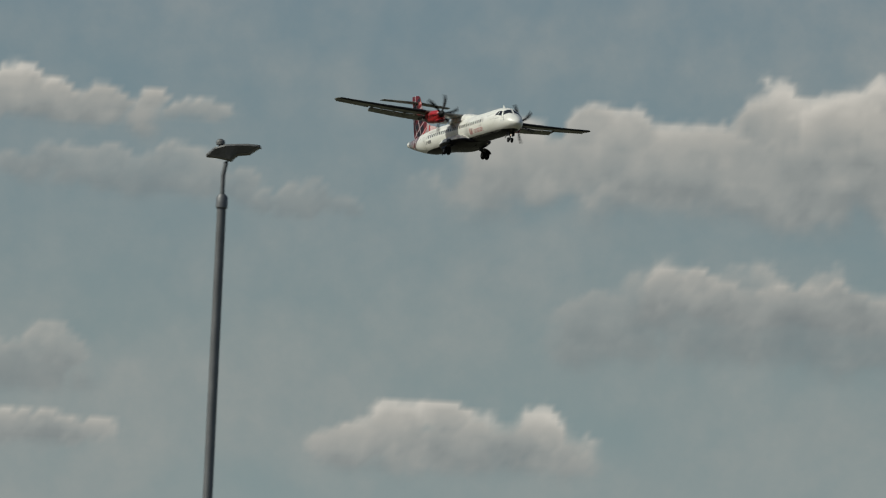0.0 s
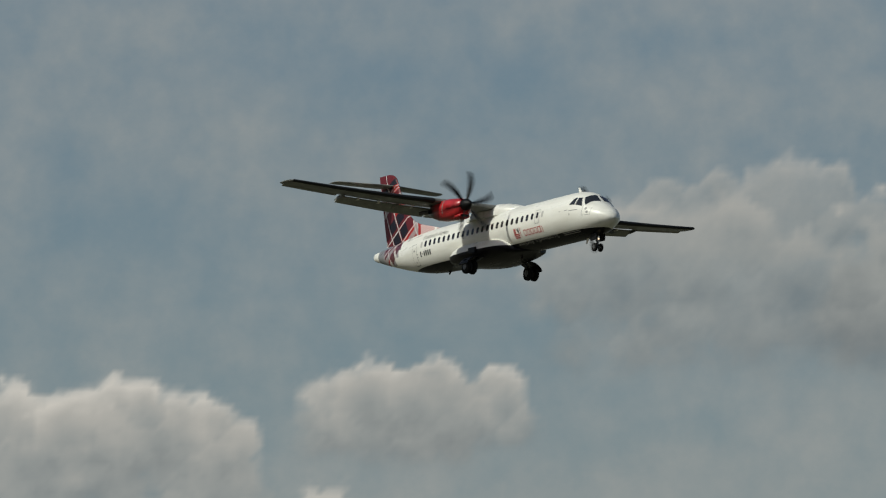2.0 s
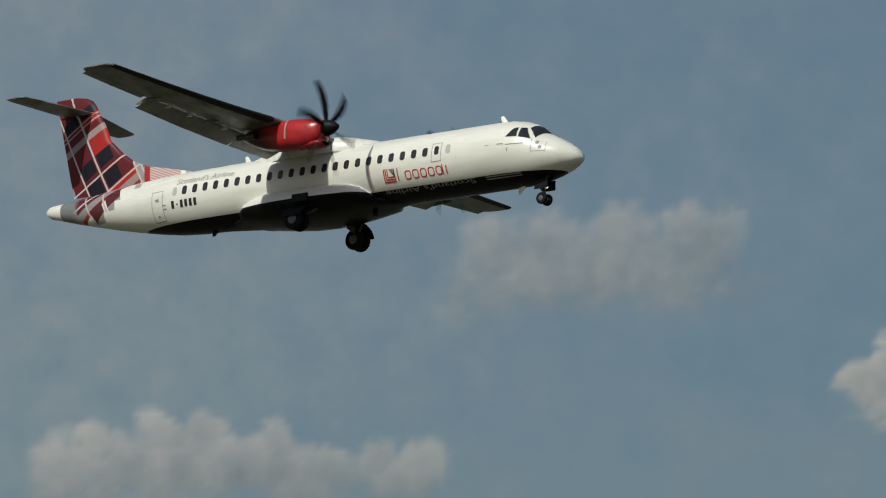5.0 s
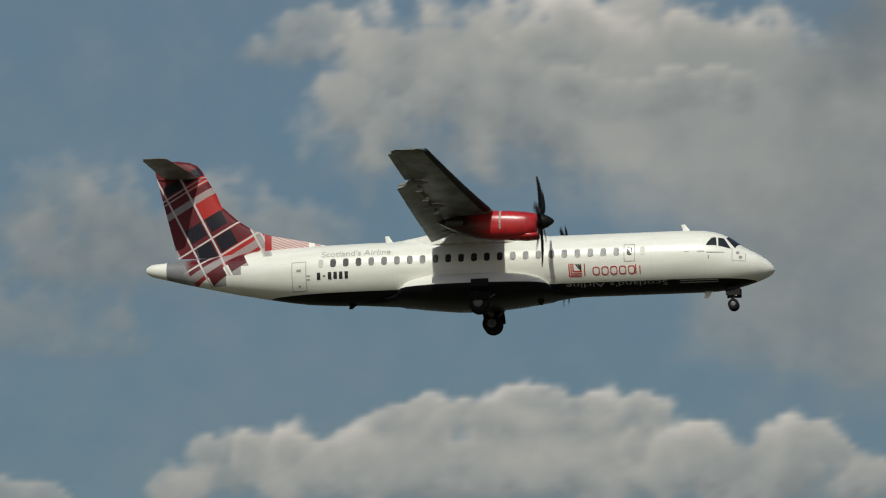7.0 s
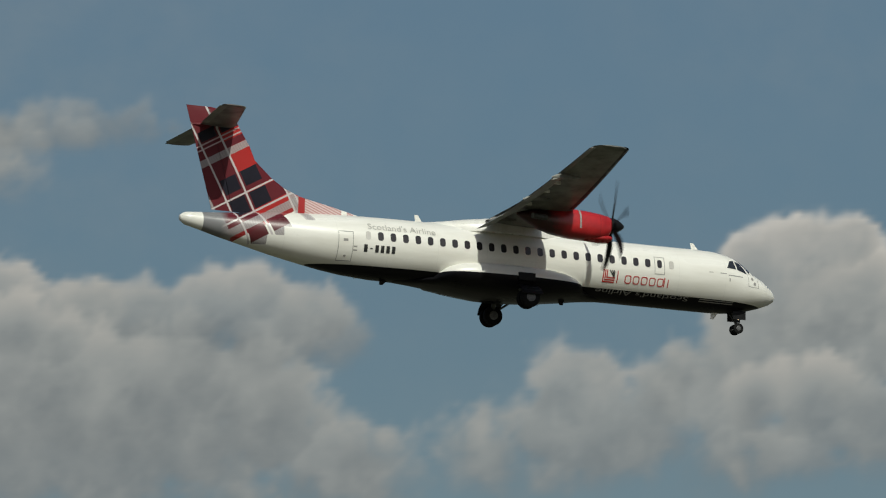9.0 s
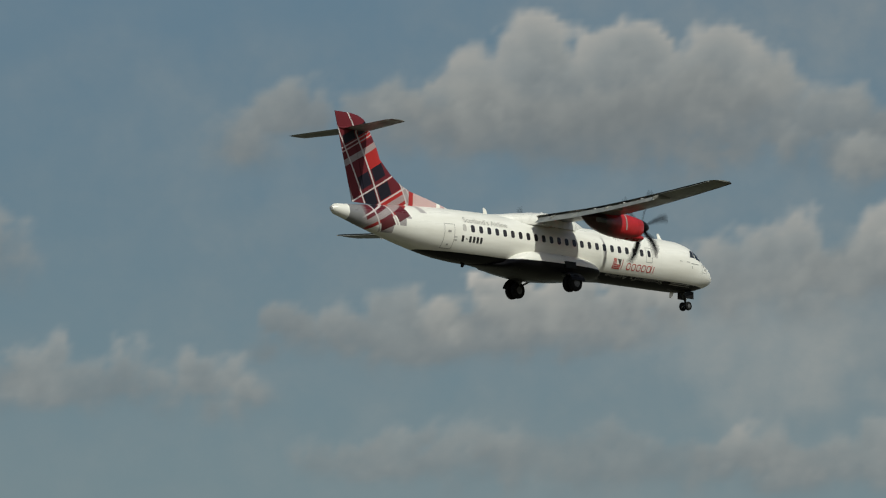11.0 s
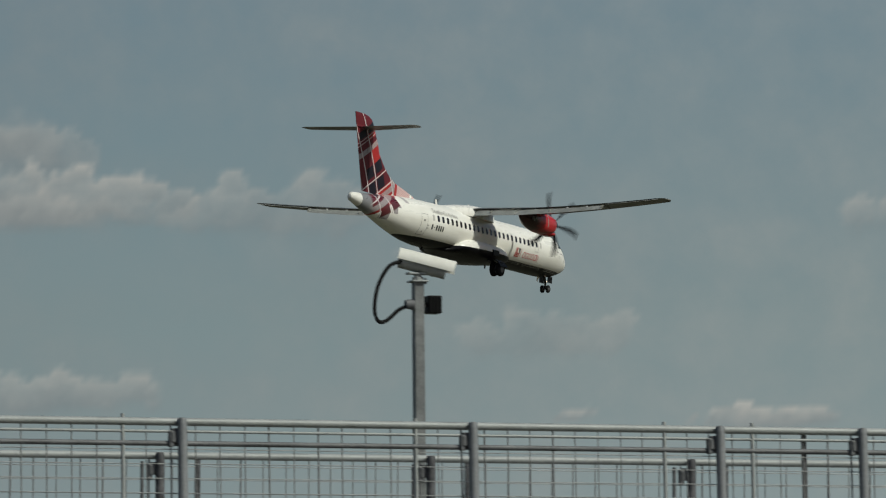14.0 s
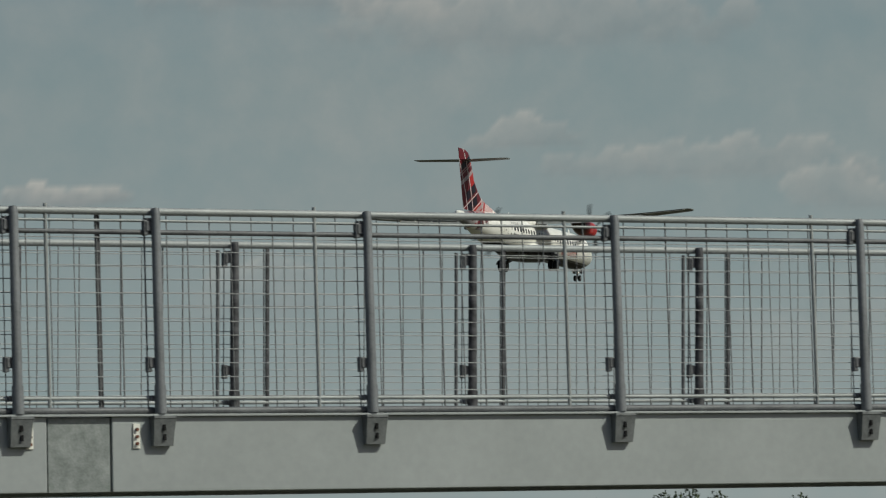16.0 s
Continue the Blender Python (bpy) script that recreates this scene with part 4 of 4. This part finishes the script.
        for a in (138, 143):
            part("belly_stripe", quad_panel(((2.35, a), (4.0, a), (4.0, a + 2.2), (2.35, a + 2.2)), 0.012, 4, s), GREYLINE, plane)
    # undercarriage
    for s in (-1, 1):
        bm = bmesh.new()
        tube(bm, ((0.35, s * 1.35, -1.35), (0.5, s * 1.75, -1.62), (0.5, s * 2.04, -1.97)), [0.12, 0.11, 0.09], 12)
        tube(bm, ((0.5, s * 1.72, -1.97), (0.5, s * 2.36, -1.97)), 0.07, 10)
        leg = smooth(part("main_gear_leg", bm, STEEL, plane, "landing gear leg with twin wheels"))
        bm = bmesh.new()
        tube(bm, ((1.1, s * 1.5, -1.45), (0.55, s * 1.95, -1.85)), 0.05, 8)
        smooth(part("drag_strut", bm, STEEL, leg))
        for y in (1.83, 2.25):
            wheel("main_wheel", (0.5, s * y, -1.97), 0.43, 0.25, plane)
        bm = bmesh.new()
        box(bm, 0.12, s * 1.90 - 0.06, -1.18, 0.88, s * 1.90 + 0.06, -0.84, 0.02)
        part("gear_door", bm, BLACK, plane, "black landing gear door")
        bm = bmesh.new()
        rings = []
        for f in range(6):
            a = radians(10 + 14 * f)
            y, z = 1.55 + 0.95 * math.sin(a), -1.95 + 0.62 * math.cos(a)
            rings.append([(1.0, s * y, z), (0.05, s * y, z), (0.05, s * (y - 0.03), z - 0.03), (1.0, s * (y - 0.03), z - 0.03)])
        loft(bm, rings)
        part("leg_fairing", bm, BLACK, leg)
    bm = bmesh.new()
    tube(bm, ((11.0, 0, -1.2), (11.18, 0, -1.6), (11.2, 0, -1.97)), [0.08, 0.07, 0.05], 12)
    tube(bm, ((11.2, -0.2, -1.97), (11.2, 0.2, -1.97)), 0.04, 8)
    tube(bm, ((10.85, 0, -1.3), (11.15, 0, -1.72)), 0.03, 8)
    leg = smooth(part("nose_gear_leg", bm, STEEL, plane))
    for y in (-0.19, 0.19):
        wheel("nose_wheel", (11.2, y, -1.97), 0.235, 0.15, plane)
    for s in (-1, 1):
        bm = bmesh.new()
        box(bm, 10.9, s * 0.28 - 0.012, -1.60, 11.52, s * 0.28 + 0.012, -1.2, 0.008)
        part("nose_gear_door", bm, BLACK, plane, "black nose gear door")
    glow = bpy.data.materials.new("landing_light_glow")
    glow.use_nodes = True
    glow.node_tree.nodes["Principled BSDF"].inputs["Emission Color"].default_value = (1.0, 0.75, 0.5, 1)
    glow.node_tree.nodes["Principled BSDF"].inputs["Emission Strength"].default_value = 1.3
    for p, r in (((11.30, 0.0, -1.50), 0.05), ((3.42, -0.98, -1.24), 0.04), ((3.42, 0.98, -1.24), 0.04)):
        bm = bmesh.new()
        bmesh.ops.create_uvsphere(bm, u_segments=12, v_segments=8, radius=r, matrix=Matrix.Translation(p))
        smooth(part("landing_light", bm, glow, plane, "lit landing light"))
    # aerials
    for x, z, h, lean in ((9.25, 1.33, 0.33, -0.18), (-3.7, 1.33, 0.33, -0.12), (10.15, -1.33, -0.30, -0.12), (2.9, -1.40, -0.25, 0.0), (-5.3, -1.34, -0.18, -0.1), (0.4, 1.78, 0.08, 0)):
        bm = bmesh.new()
        rings = []
        for f, ch in ((0, 0.34), (1, 0.16)):
            rings.append([(x + lean * f + ch / 2, 0, z + h * f), (x + lean * f, 0.025, z + h * f), (x + lean * f - ch / 2, 0, z + h * f), (x + lean * f, -0.025, z + h * f)])
        loft(bm, rings)
        part("blade_aerial", bm, WHITE if z > 0 or x > 10 else BLACK, plane)
    return plane


def wheel(name, centre, r, w, parent):
    bm = bmesh.new()
    lathe(bm, ((-w * 0.5, r * 0.55), (-w * 0.5, r * 0.82), (-w * 0.36, r * 0.97), (-w * 0.15, r), (w * 0.15, r), (w * 0.36, r * 0.97), (w * 0.5, r * 0.82), (w * 0.5, r * 0.55)), "y", centre, 28)
    tyre = smooth(part(name, bm, RUBBER, parent))
    bm = bmesh.new()
    lathe(bm, ((-w * 0.52, r * 0.2), (-w * 0.515, r * 0.45), (-w * 0.45, r * 0.54), (w * 0.45, r * 0.54), (w * 0.515, r * 0.45), (w * 0.52, r * 0.2)), "y", centre, 20)
    smooth(part("rim", bm, RIM, tyre, "dull grey wheel rim"))
    return tyre


PROPS = []
PLANE = airliner()


# ---- street lamp ----
def street_lamp():
    lamp = new("street_lamp")
    lamp.location = (-75.06, 26.54, 0.0)
    tagged(lamp, "tall dark grey street lamp with flat wedge head", "street lamp")
    bm = bmesh.new()
    lathe(bm, ((0.0, 0.11), (1.4, 0.11), (1.5, 0.085), (10.75, 0.072)), "z", (0, 0, 0), 20)
    smooth(part("column", bm, POLE, lamp))
    bm = bmesh.new()
    lathe(bm, ((10.72, 0.075), (10.74, 0.092), (10.9, 0.092), (10.95, 0.06)), "z", (0, 0, 0), 20)
    smooth(part("collar", bm, POLE, lamp))
    bm = bmesh.new()
    tube(bm, ((0, 0, 10.9), (0, 0.0, 11.25), (0.02, 0.03, 11.45), (0.03, 0.08, 11.55), (0.02, 0.12, 11.58)), 0.036, 12)
    smooth(part("spigot", bm, POLE, lamp))
    # the head points across the view
    head = new("lamp_head")
    head.parent = lamp
    head.matrix_local = pose(0.0, 0.14, 11.68, 0, -4, 66)
    bm = bmesh.new()
    rings = []
    for x, w, top, bot in ((-0.42, 0.08, -0.075, -0.095), (-0.27, 0.19, 0.025, -0.12), (-0.10, 0.22, 0.055, -0.16), (-0.04, 0.22, 0.058, -0.185), (0.04, 0.22, 0.06, -0.115), (0.07, 0.22, 0.06, -0.095), (0.26, 0.21, 0.055, -0.085), (0.42, 0.17, 0.04, 0.012), (0.44, 0.15, 0.036, 0.018)):
        rings.append([(x, -w, top - 0.03), (x, -w * 0.9, top), (x, w * 0.9, top), (x, w, top - 0.03), (x, w * 0.62, bot), (x, -w * 0.62, bot)])
    loft(bm, rings)
    part("housing", bm, LAMPGREY, head)
    bm = bmesh.new()
    lathe(bm, ((0.02, 0.035), (0.075, 0.035), (0.08, 0.068), (0.115, 0.072), (0.15, 0.06), (0.172, 0.025)), "z", (-0.19, 0, 0), 16)
    smooth(part("photocell", bm, LAMPGREY, head))


street_lamp()

# ---- footbridge ----
ALONG, OUT = Vector((0.7368, -0.6762, 0)), Vector((-0.6762, -0.7368, 0))
BASE = Vector((38.9, 17.25, 0))
DECK_Z, RAIL_Z, SOFFIT = 2.72, 4.47, 2.065
FRAME = Matrix((( ALONG.x, OUT.x, 0, BASE.x), (ALONG.y, OUT.y, 0, BASE.y), (0, 0, 1, 0), (0, 0, 0, 1)))  # x along, y towards the eye


def footbridge():
    bridge = new("footbridge")
    bridge.matrix_world = FRAME
    tagged(bridge, "grey painted girder footbridge with a concrete deck", "bridge", kind="structure")
    for y, s in ((0.0, 1), (-3.2, -1)):
        for x0, x1 in ((-26.0, 0.26), (0.86, 34.0)):
            bm = bmesh.new()
            box(bm, x0, y - 0.12, SOFFIT, x1, y + 0.06, DECK_Z - 0.02, 0.01)
            part("girder", bm, GIRDER, bridge)
        bm = bmesh.new()
        box(bm, 0.275, y - 0.10, SOFFIT, 0.845, y + 0.045, DECK_Z - 0.03, 0.006)
        part("joint_plate", bm, PATCHY, bridge, "mottled galvanised joint plate")
        bm = bmesh.new()
        box(bm, -26.0, y - 0.16, DECK_Z - 0.02, 34.0, y + 0.10, DECK_Z, 0.004)
        part("edge_flange", bm, GIRDER, bridge)
    for x in (0.10, 1.08):
        bm = bmesh.new()
        box(bm, x - 0.032, 0.058, DECK_Z - 0.29, x + 0.032, 0.075, DECK_Z - 0.08, 0.004)
        plate = part("splice_plate", bm, CAMWHITE, bridge, "pale plate with rusty bolts")
        for z in (-0.25, -0.19, -0.13):
            bm = bmesh.new()
            tube(bm, ((x, 0.07, DECK_Z + z), (x, 0.095, DECK_Z + z)), 0.015, 8)
            part("bolt", bm, RUST, plate)
    bm = bmesh.new()
    box(bm, -26.0, -3.06, SOFFIT + 0.2, 34.0, -0.14, DECK_Z - 0.05)
    part("deck", bm, DECK, bridge)
    for x in (-25.0, 33.0):
        bm = bmesh.new()
        box(bm, x - 0.6, -3.1, 0.0, x + 0.6, -0.1, SOFFIT)
        part("pier", bm, DECK, bridge)


footbridge()


def parapet(y, lean, posts, group):
    """A mesh fence on one edge of the bridge: y is its line, lean the tilt of its posts."""
    fence = new("parapet_fence")
    fence.matrix_world = FRAME @ pose(0, y, DECK_Z + (0.06 if y < 0 else 0.0), lean, 0, 0)
    tagged(fence, "galvanised steel mesh parapet fence on the footbridge edge", "fence", group)
    top = RAIL_Z - DECK_Z - (0.0 if y == 0.0 else 0.13)
    x0, x1 = posts[0], posts[-1]
    rails = ((top - 0.03, 0.033, "handrail"), (top - 0.108, 0.012, "thin_rail"), (top - 0.205, 0.022, "mid_rail"), (0.135, 0.017, "panel_rail"), (0.030, 0.030, "bottom_rail"))
    for z, r, name in rails if y == 0.0 else (rails[0], rails[3], rails[4]):
        bm = bmesh.new()
        tube(bm, ((x0, 0, z), (x1, 0, z)), r, 12)
        smooth(part(name, bm, GALV if name in ("handrail", "thin_rail", "panel_rail") else GALV_DULL, fence))
    post_mesh = bracket_mesh = None
    for x in posts:
        if post_mesh is None:
            bm = bmesh.new()
            tube(bm, ((0, 0.07, 0.0), (0, 0.07, top - 0.06), (0, 0.06, top - 0.01)), [0.043, 0.04, 0.036], 14)
            tube(bm, ((0, 0.07, 0.0), (0, 0.07, 0.24)), 0.05, 14)
            p = smooth(part("post", bm, POSTGREY if y == 0.0 else BLOTCHY, fence))
            post_mesh = p.data
            bm = bmesh.new()
            box(bm, -0.11, 0.05, -0.045, 0.10, 0.17, -0.02, 0.003)
            front = [(-0.105, 0.165, -0.045), (0.095, 0.165, -0.045), (0.085, 0.115, -0.275), (-0.095, 0.115, -0.275)]
            rear = [(p[0], 0.064, p[2]) for p in front]
            loft(bm, [front, rear])
            b = part("bracket", bm, GALV_MID, fence, "bolted post bracket")
            bracket_mesh = b.data
            bm = bmesh.new()
            for u, z in ((-0.01, -0.12), (0.0, -0.20)):
                box(bm, u - 0.014, 0.10, z - 0.026, u + 0.014, 0.187 + 0.217 * z, z + 0.026, 0.004)
            slot_mesh = part("bracket_slot", bm, BLACK, b, "dark bolt slots").data
            bm = bmesh.new()
            box(bm, -0.085, -0.02, -0.03, -0.03, 0.06, 0.055, 0.006)
            box(bm, -0.10, -0.01, -0.065, -0.06, 0.05, 0.065, 0.008)
            c = part("clamp", bm, GALV_DULL, fence)
            clamp_mesh = c.data
        else:
            p, b, c = new("post", post_mesh), new("bracket", bracket_mesh), new("clamp", clamp_mesh)
            p.parent = b.parent = c.parent = fence
            new("bracket_slot", slot_mesh).parent = b
        e = new("clamp", clamp_mesh)
        e.parent = fence
        p.location.x = b.location.x = c.location.x = e.location.x = x
        c.location.z, e.location.z = 0.42, top - 0.17
    # panels between posts: frame uprights and welded wires
    up_mesh = wire_mesh = None
    for a, b in zip(posts, posts[1:]):
        near = y == 0.0
        x = (b - 0.48 if b - a > 1.5 else a + 0.32) if near else b - 0.14
        if up_mesh is None:
            bm = bmesh.new()
            tube(bm, ((0, 0, 0.03), (0, 0, top + (0.03 if near else -0.08))), 0.017, 10)
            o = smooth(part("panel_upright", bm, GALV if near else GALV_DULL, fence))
            up_mesh = o.data
        else:
            o = new("panel_upright", up_mesh)
            o.parent = fence
        o.location.x = x
        if not near:
            bm = bmesh.new()
            box(bm, -0.014, -0.014, 0.05, 0.014, 0.014, top - 0.02)
            o = part("flat_upright", bm, BLOTCHY, fence)
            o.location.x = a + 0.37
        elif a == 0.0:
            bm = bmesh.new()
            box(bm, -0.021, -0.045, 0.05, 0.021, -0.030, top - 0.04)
            o = part("flat_upright", bm, BLOTCHY, fence, "dark flat bar behind the mesh")
            o.location.x = 0.81
    rng = random.Random(5)
    wires = []
    for r in (0.0050, 0.0058, 0.0080):
        bm = bmesh.new()
        tube(bm, ((0, -0.012, 0.03), (0, -0.012, top - 0.03)), r, 6)
        o = smooth(part("upright_wire", bm, WIRE_DULL, fence))
        o.location.x = x0 + 0.1
        wires.append(o.data)
    for a, b in zip(posts, posts[1:]):
        count = round((b - a) / 0.208)
        for i in range(1, count + 1):
            o = new("upright_wire", rng.choice((wires[0], wires[0], wires[1], wires[2])))
            o.parent = fence
            o.location.x = a + (b - a) * (i - 0.35) / count
            o.rotation_euler.y = rng.uniform(-0.003, 0.003)
    bm = bmesh.new()
    tube(bm, ((x0, -0.004, 0), (x1, -0.004, 0)), 0.0042, 6)
    wire = smooth(part("cross_wire", bm, WIRE, fence)).data
    for i in range(12):
        o = new("cross_wire", wire)
        o.parent = fence
        o.location.z = 0.20 + 0.118 * i
    for a in posts:
        for z in (0.135, top - 0.108):
            bm = bmesh.new()
            box(bm, a - 0.075, -0.022, z - 0.022, a - 0.028, 0.05, z + 0.022, 0.004)
            part("clip", bm, GALV_DULL, fence, "small dark rail clip")
    return fence


NEAR = [-2.21 - 2.5 * i for i in range(8, 0, -1)] + [-2.21, 0.0, 1.31, 3.33, 5.81] + [8.4 + 2.55 * i for i in range(9)]
FAR = [1.06 - 2.5 * i for i in range(10, 0, -1)] + [1.06 + 2.5 * i for i in range(12)]
parapet(0.0, 1.5, NEAR, "footbridge parapets")
parapet(-3.2, -2.5, FAR, "footbridge parapets")


# ---- surveillance camera on its pole ----
def cctv():
    mast = new("surveillance_camera")
    mast.matrix_world = FRAME @ pose(-1.343, -3.62, 0)
    tagged(mast, "cream surveillance camera on a square galvanised pole", "security camera")
    bm = bmesh.new()
    box(bm, -0.045, -0.045, 0.0, 0.045, 0.045, 5.985, 0.006)
    part("pole", bm, GALV_MID, mast)
    bm = bmesh.new()
    box(bm, -0.078, -0.078, 5.985, 0.078, 0.078, 6.0, 0.004)
    lathe(bm, ((6.0, 0.05), (6.03, 0.05), (6.035, 0.035), (6.06, 0.035)), "z", (0, 0, 0), 16)
    box(bm, -0.10, -0.05, 6.055, 0.13, 0.05, 6.072, 0.004)
    part("bracket", bm, GALV, mast)
    bm = bmesh.new()
    for x in (-0.055, 0.055):
        tube(bm, ((x, 0.05, 5.965), (x, 0.05, 6.02)), 0.011, 8)
    part("bolt", bm, GALV_DULL, mast)
    head = new("camera_head")
    head.parent = mast
    head.matrix_local = pose(0.045, 0, 6.128, 0, 15, 20) @ Matrix.Diagonal((0.80, 1, 1, 1))
    bm = bmesh.new()
    rings = []
    for x in (-0.27, -0.26, 0.27):
        rings.append([(x, 0.085 * math.cos(a), 0.085 * math.sin(a) * (1 if math.sin(a) > 0 else 0.75)) for a in [2 * math.pi * j / 24 for j in range(24)]])
    loft(bm, rings)
    smooth(part("housing", bm, CAMGREY, head, "grey lower housing"), 40)
    bm = bmesh.new()
    rings = []
    for x0 in (-0.29, 0.36):
        outer = [(x0, 0.105 * math.cos(a), 0.02 + 0.10 * math.sin(a)) for a in [radians(-5 + 10 * j) for j in range(20)]]
        inner = [(x0, 0.098 * math.cos(a), 0.02 + 0.093 * math.sin(a)) for a in [radians(185 - 10 * j) for j in range(20)]]
        rings.append(outer + inner)
    loft(bm, rings)
    smooth(part("sunshield", bm, CAMWHITE, head, "cream sunshield"), 40)
    bm = bmesh.new()
    pts = [(-0.15, 0, 6.17), (-0.28, 0.02, 6.12), (-0.39, 0.03, 5.94), (-0.425, 0.03, 5.73), (-0.385, 0.02, 5.625), (-0.30, 0.0, 5.635), (-0.18, 0, 5.735), (-0.06, 0, 5.785)]
    curve = []
    for i in range(len(pts) - 1):
        p0, p1, p2, p3 = (Vector(pts[max(0, min(len(pts) - 1, i + q))]) for q in (-1, 0, 1, 2))
        for j in range(5):
            f = j / 5
            curve.append(0.5 * ((2 * p1) + (p2 - p0) * f + (2 * p0 - 5 * p1 + 4 * p2 - p3) * f * f + (3 * p1 - p0 - 3 * p2 + p3) * f ** 3))
    tube(bm, curve, 0.018, 10)
    smooth(part("cable", bm, RUBBER, mast, "looping black cable"))
    bm = bmesh.new()
    lathe(bm, ((-0.12, 0.04), (-0.045, 0.05)), "x", (0, 0, 5.785), 14)
    smooth(part("cable_gland", bm, GALV_DULL, mast))
    bm = bmesh.new()
    box(bm, 0.075, -0.07, 5.705, 0.205, 0.07, 5.865, 0.01)
    box(bm, 0.045, -0.02, 5.765, 0.08, 0.02, 5.805)
    for q in range(4):
        box(bm, 0.09 + 0.03 * q, 0.07, 5.71, 0.10 + 0.03 * q, 0.085, 5.86)
    part("infrared_lamp", bm, BLACK, mast, "black ribbed illuminator box")


cctv()


# ---- far trees ----
BARK = plain("tree_bark", (0.10, 0.08, 0.06), (0.06, 0.05, 0.04), 0.9, 0, 4, 30, 0.3)
LEAVES = plain("dark_green_foliage", (0.055, 0.075, 0.03), (0.025, 0.04, 0.018), 0.8, 0, 1.5, 12, 0)


def far_tree(bearing, distance, height, spread, seed):
    rng = random.Random(seed)
    tree = new("tree")
    tree.location = (distance * math.sin(radians(bearing)), distance * math.cos(radians(bearing)), 0)
    tagged(tree, "distant dark green broadleaf tree beyond the bridge", "tree", "far trees")
    bm = bmesh.new()
    tube(bm, ((0, 0, 0), (0.1, 0, height * 0.3), (0, 0.1, height * 0.6), (0, 0, height * 0.85)), [0.22, 0.17, 0.1, 0.04], 8)
    for i in range(6):
        a, h = rng.uniform(0, 6.28), height * rng.uniform(0.3, 0.6)
        tube(bm, ((0, 0, h), (spread * 0.3 * math.cos(a), spread * 0.3 * math.sin(a), h + height * 0.2)), [0.08, 0.03], 6)
    part("trunk", bm, BARK, tree)
    bm = bmesh.new()
    for i in range(700):
        a, r = rng.uniform(0, 6.283), spread * 0.5 * math.sqrt(rng.random())
        h = height * rng.uniform(0.3, 1.0) * (1 - 0.35 * (r / (spread * 0.5)) ** 2) + rng.uniform(-0.2, 0.2)
        c = Vector((r * math.cos(a), r * math.sin(a), h))
        m = Matrix.Translation(c) @ Euler([rng.uniform(0, 6.28) for _ in range(3)]).to_matrix().to_4x4()
        s = rng.uniform(0.12, 0.3)
        vs = [bm.verts.new(m @ Vector(p)) for p in ((-s, 0, 0), (0, -0.6 * s, 0.1 * s), (s, 0, 0), (0, 0.6 * s, -0.1 * s))]
        bm.faces.new(vs)
    part("crown", bm, LEAVES, tree)


for bearing, distance, height, spread, seed in ((73.35, 610, 7.2, 4.5, 1), (73.62, 600, 7.6, 5.0, 2), (73.95, 620, 7.3, 4.2, 3), (72.6, 640, 6.6, 5.0, 4), (74.9, 600, 6.4, 5.0, 5)):
    far_tree(bearing, distance, height, spread, seed)


# ---- what moves ----
# seconds, place, heading, pitch, bank
FLIGHT = (
    (0, -456.3, 186.16, 66.56, 0.78, 0.92, -1.81),
    (0.5, -354.4, 160.54, 55.53, 0.39, 0.55, -1.61),
    (1, -292.45, 143.12, 52.66, -0.05, -0.03, -1.24),
    (1.5, -269.54, 145.76, 52.29, -0.52, -0.63, -0.82),
    (2, -245.7, 148.87, 51.85, -1.14, -1.21, -0.44),
    (2.5, -222.25, 151.1, 51.16, -1.93, -1.74, -0.16),
    (3, -197.85, 152.96, 50.47, -2.77, -2.04, -0.04),
    (3.5, -173.68, 154.71, 49.85, -3.39, -2.14, -0.01),
    (6, -80.49, 196.9, 48.75, -1.35, 0.05, -2.49),
    (6.5, -58.87, 215.82, 51.52, -1.08, 0.19, -2.2),
    (7, -29.15, 212.24, 49.4, -0.69, 0.29, -0.89),
    (7.5, -0.54, 207.94, 48.2, -0.56, 0.23, 0.2),
    (8, 29.68, 201.94, 48.04, -0.73, -0.1, 0.32),
    (8.5, 57.92, 197.74, 46.59, -0.64, -0.6, -0.4),
    (9, 83.48, 195.73, 44.77, -0.2, -0.95, -1.07),
    (11.5, 197.09, 182.79, 46.9, 2.66, 1.61, 2.02),
    (12, 211.56, 171.32, 42.41, 2.33, 1.49, 2.37),
    (12.5, 196.29, 141.78, 36.03, 1.76, 0.97, 2.75),
    (13, 221.61, 139.24, 35.42, 1.18, 0.05, 2.95),
    (13.5, 242.43, 138.19, 34.93, 0.62, -0.95, 2.94),
    (14, 267.16, 134.75, 33.26, 0.05, -1.71, 2.84),
    (14.5, 290.96, 131.42, 31.52, -0.53, -2.28, 2.55),
    (15, 316.66, 127.45, 29.04, -1.25, -2.81, 1.92),
    (15.5, 342.56, 124.38, 26.66, -2.1, -3, 1.26),
    (16, 366.16, 119.86, 24.35, -2.67, -2.76, 1.01),
)


def attitude(x, y, z, heading, pitch, bank):
    return Matrix.Translation((x, y, z)) @ Matrix.Rotation(radians(heading), 4, "Z") @ Matrix.Rotation(radians(-pitch), 4, "Y") @ Matrix.Rotation(radians(bank), 4, "X")


def motions():
    walk(PLANE, [(row[0], attitude(*row[1:])) for row in FLIGHT])
    for prop, s in PROPS:
        hub = prop.location.copy()
        walk(prop, [(i / FPS, Matrix.Translation(hub) @ Matrix.Rotation(radians(-(85.0 * i) % 360 + 11 * s), 4, "X")) for i in range(16 * FPS + 1)])


motions()
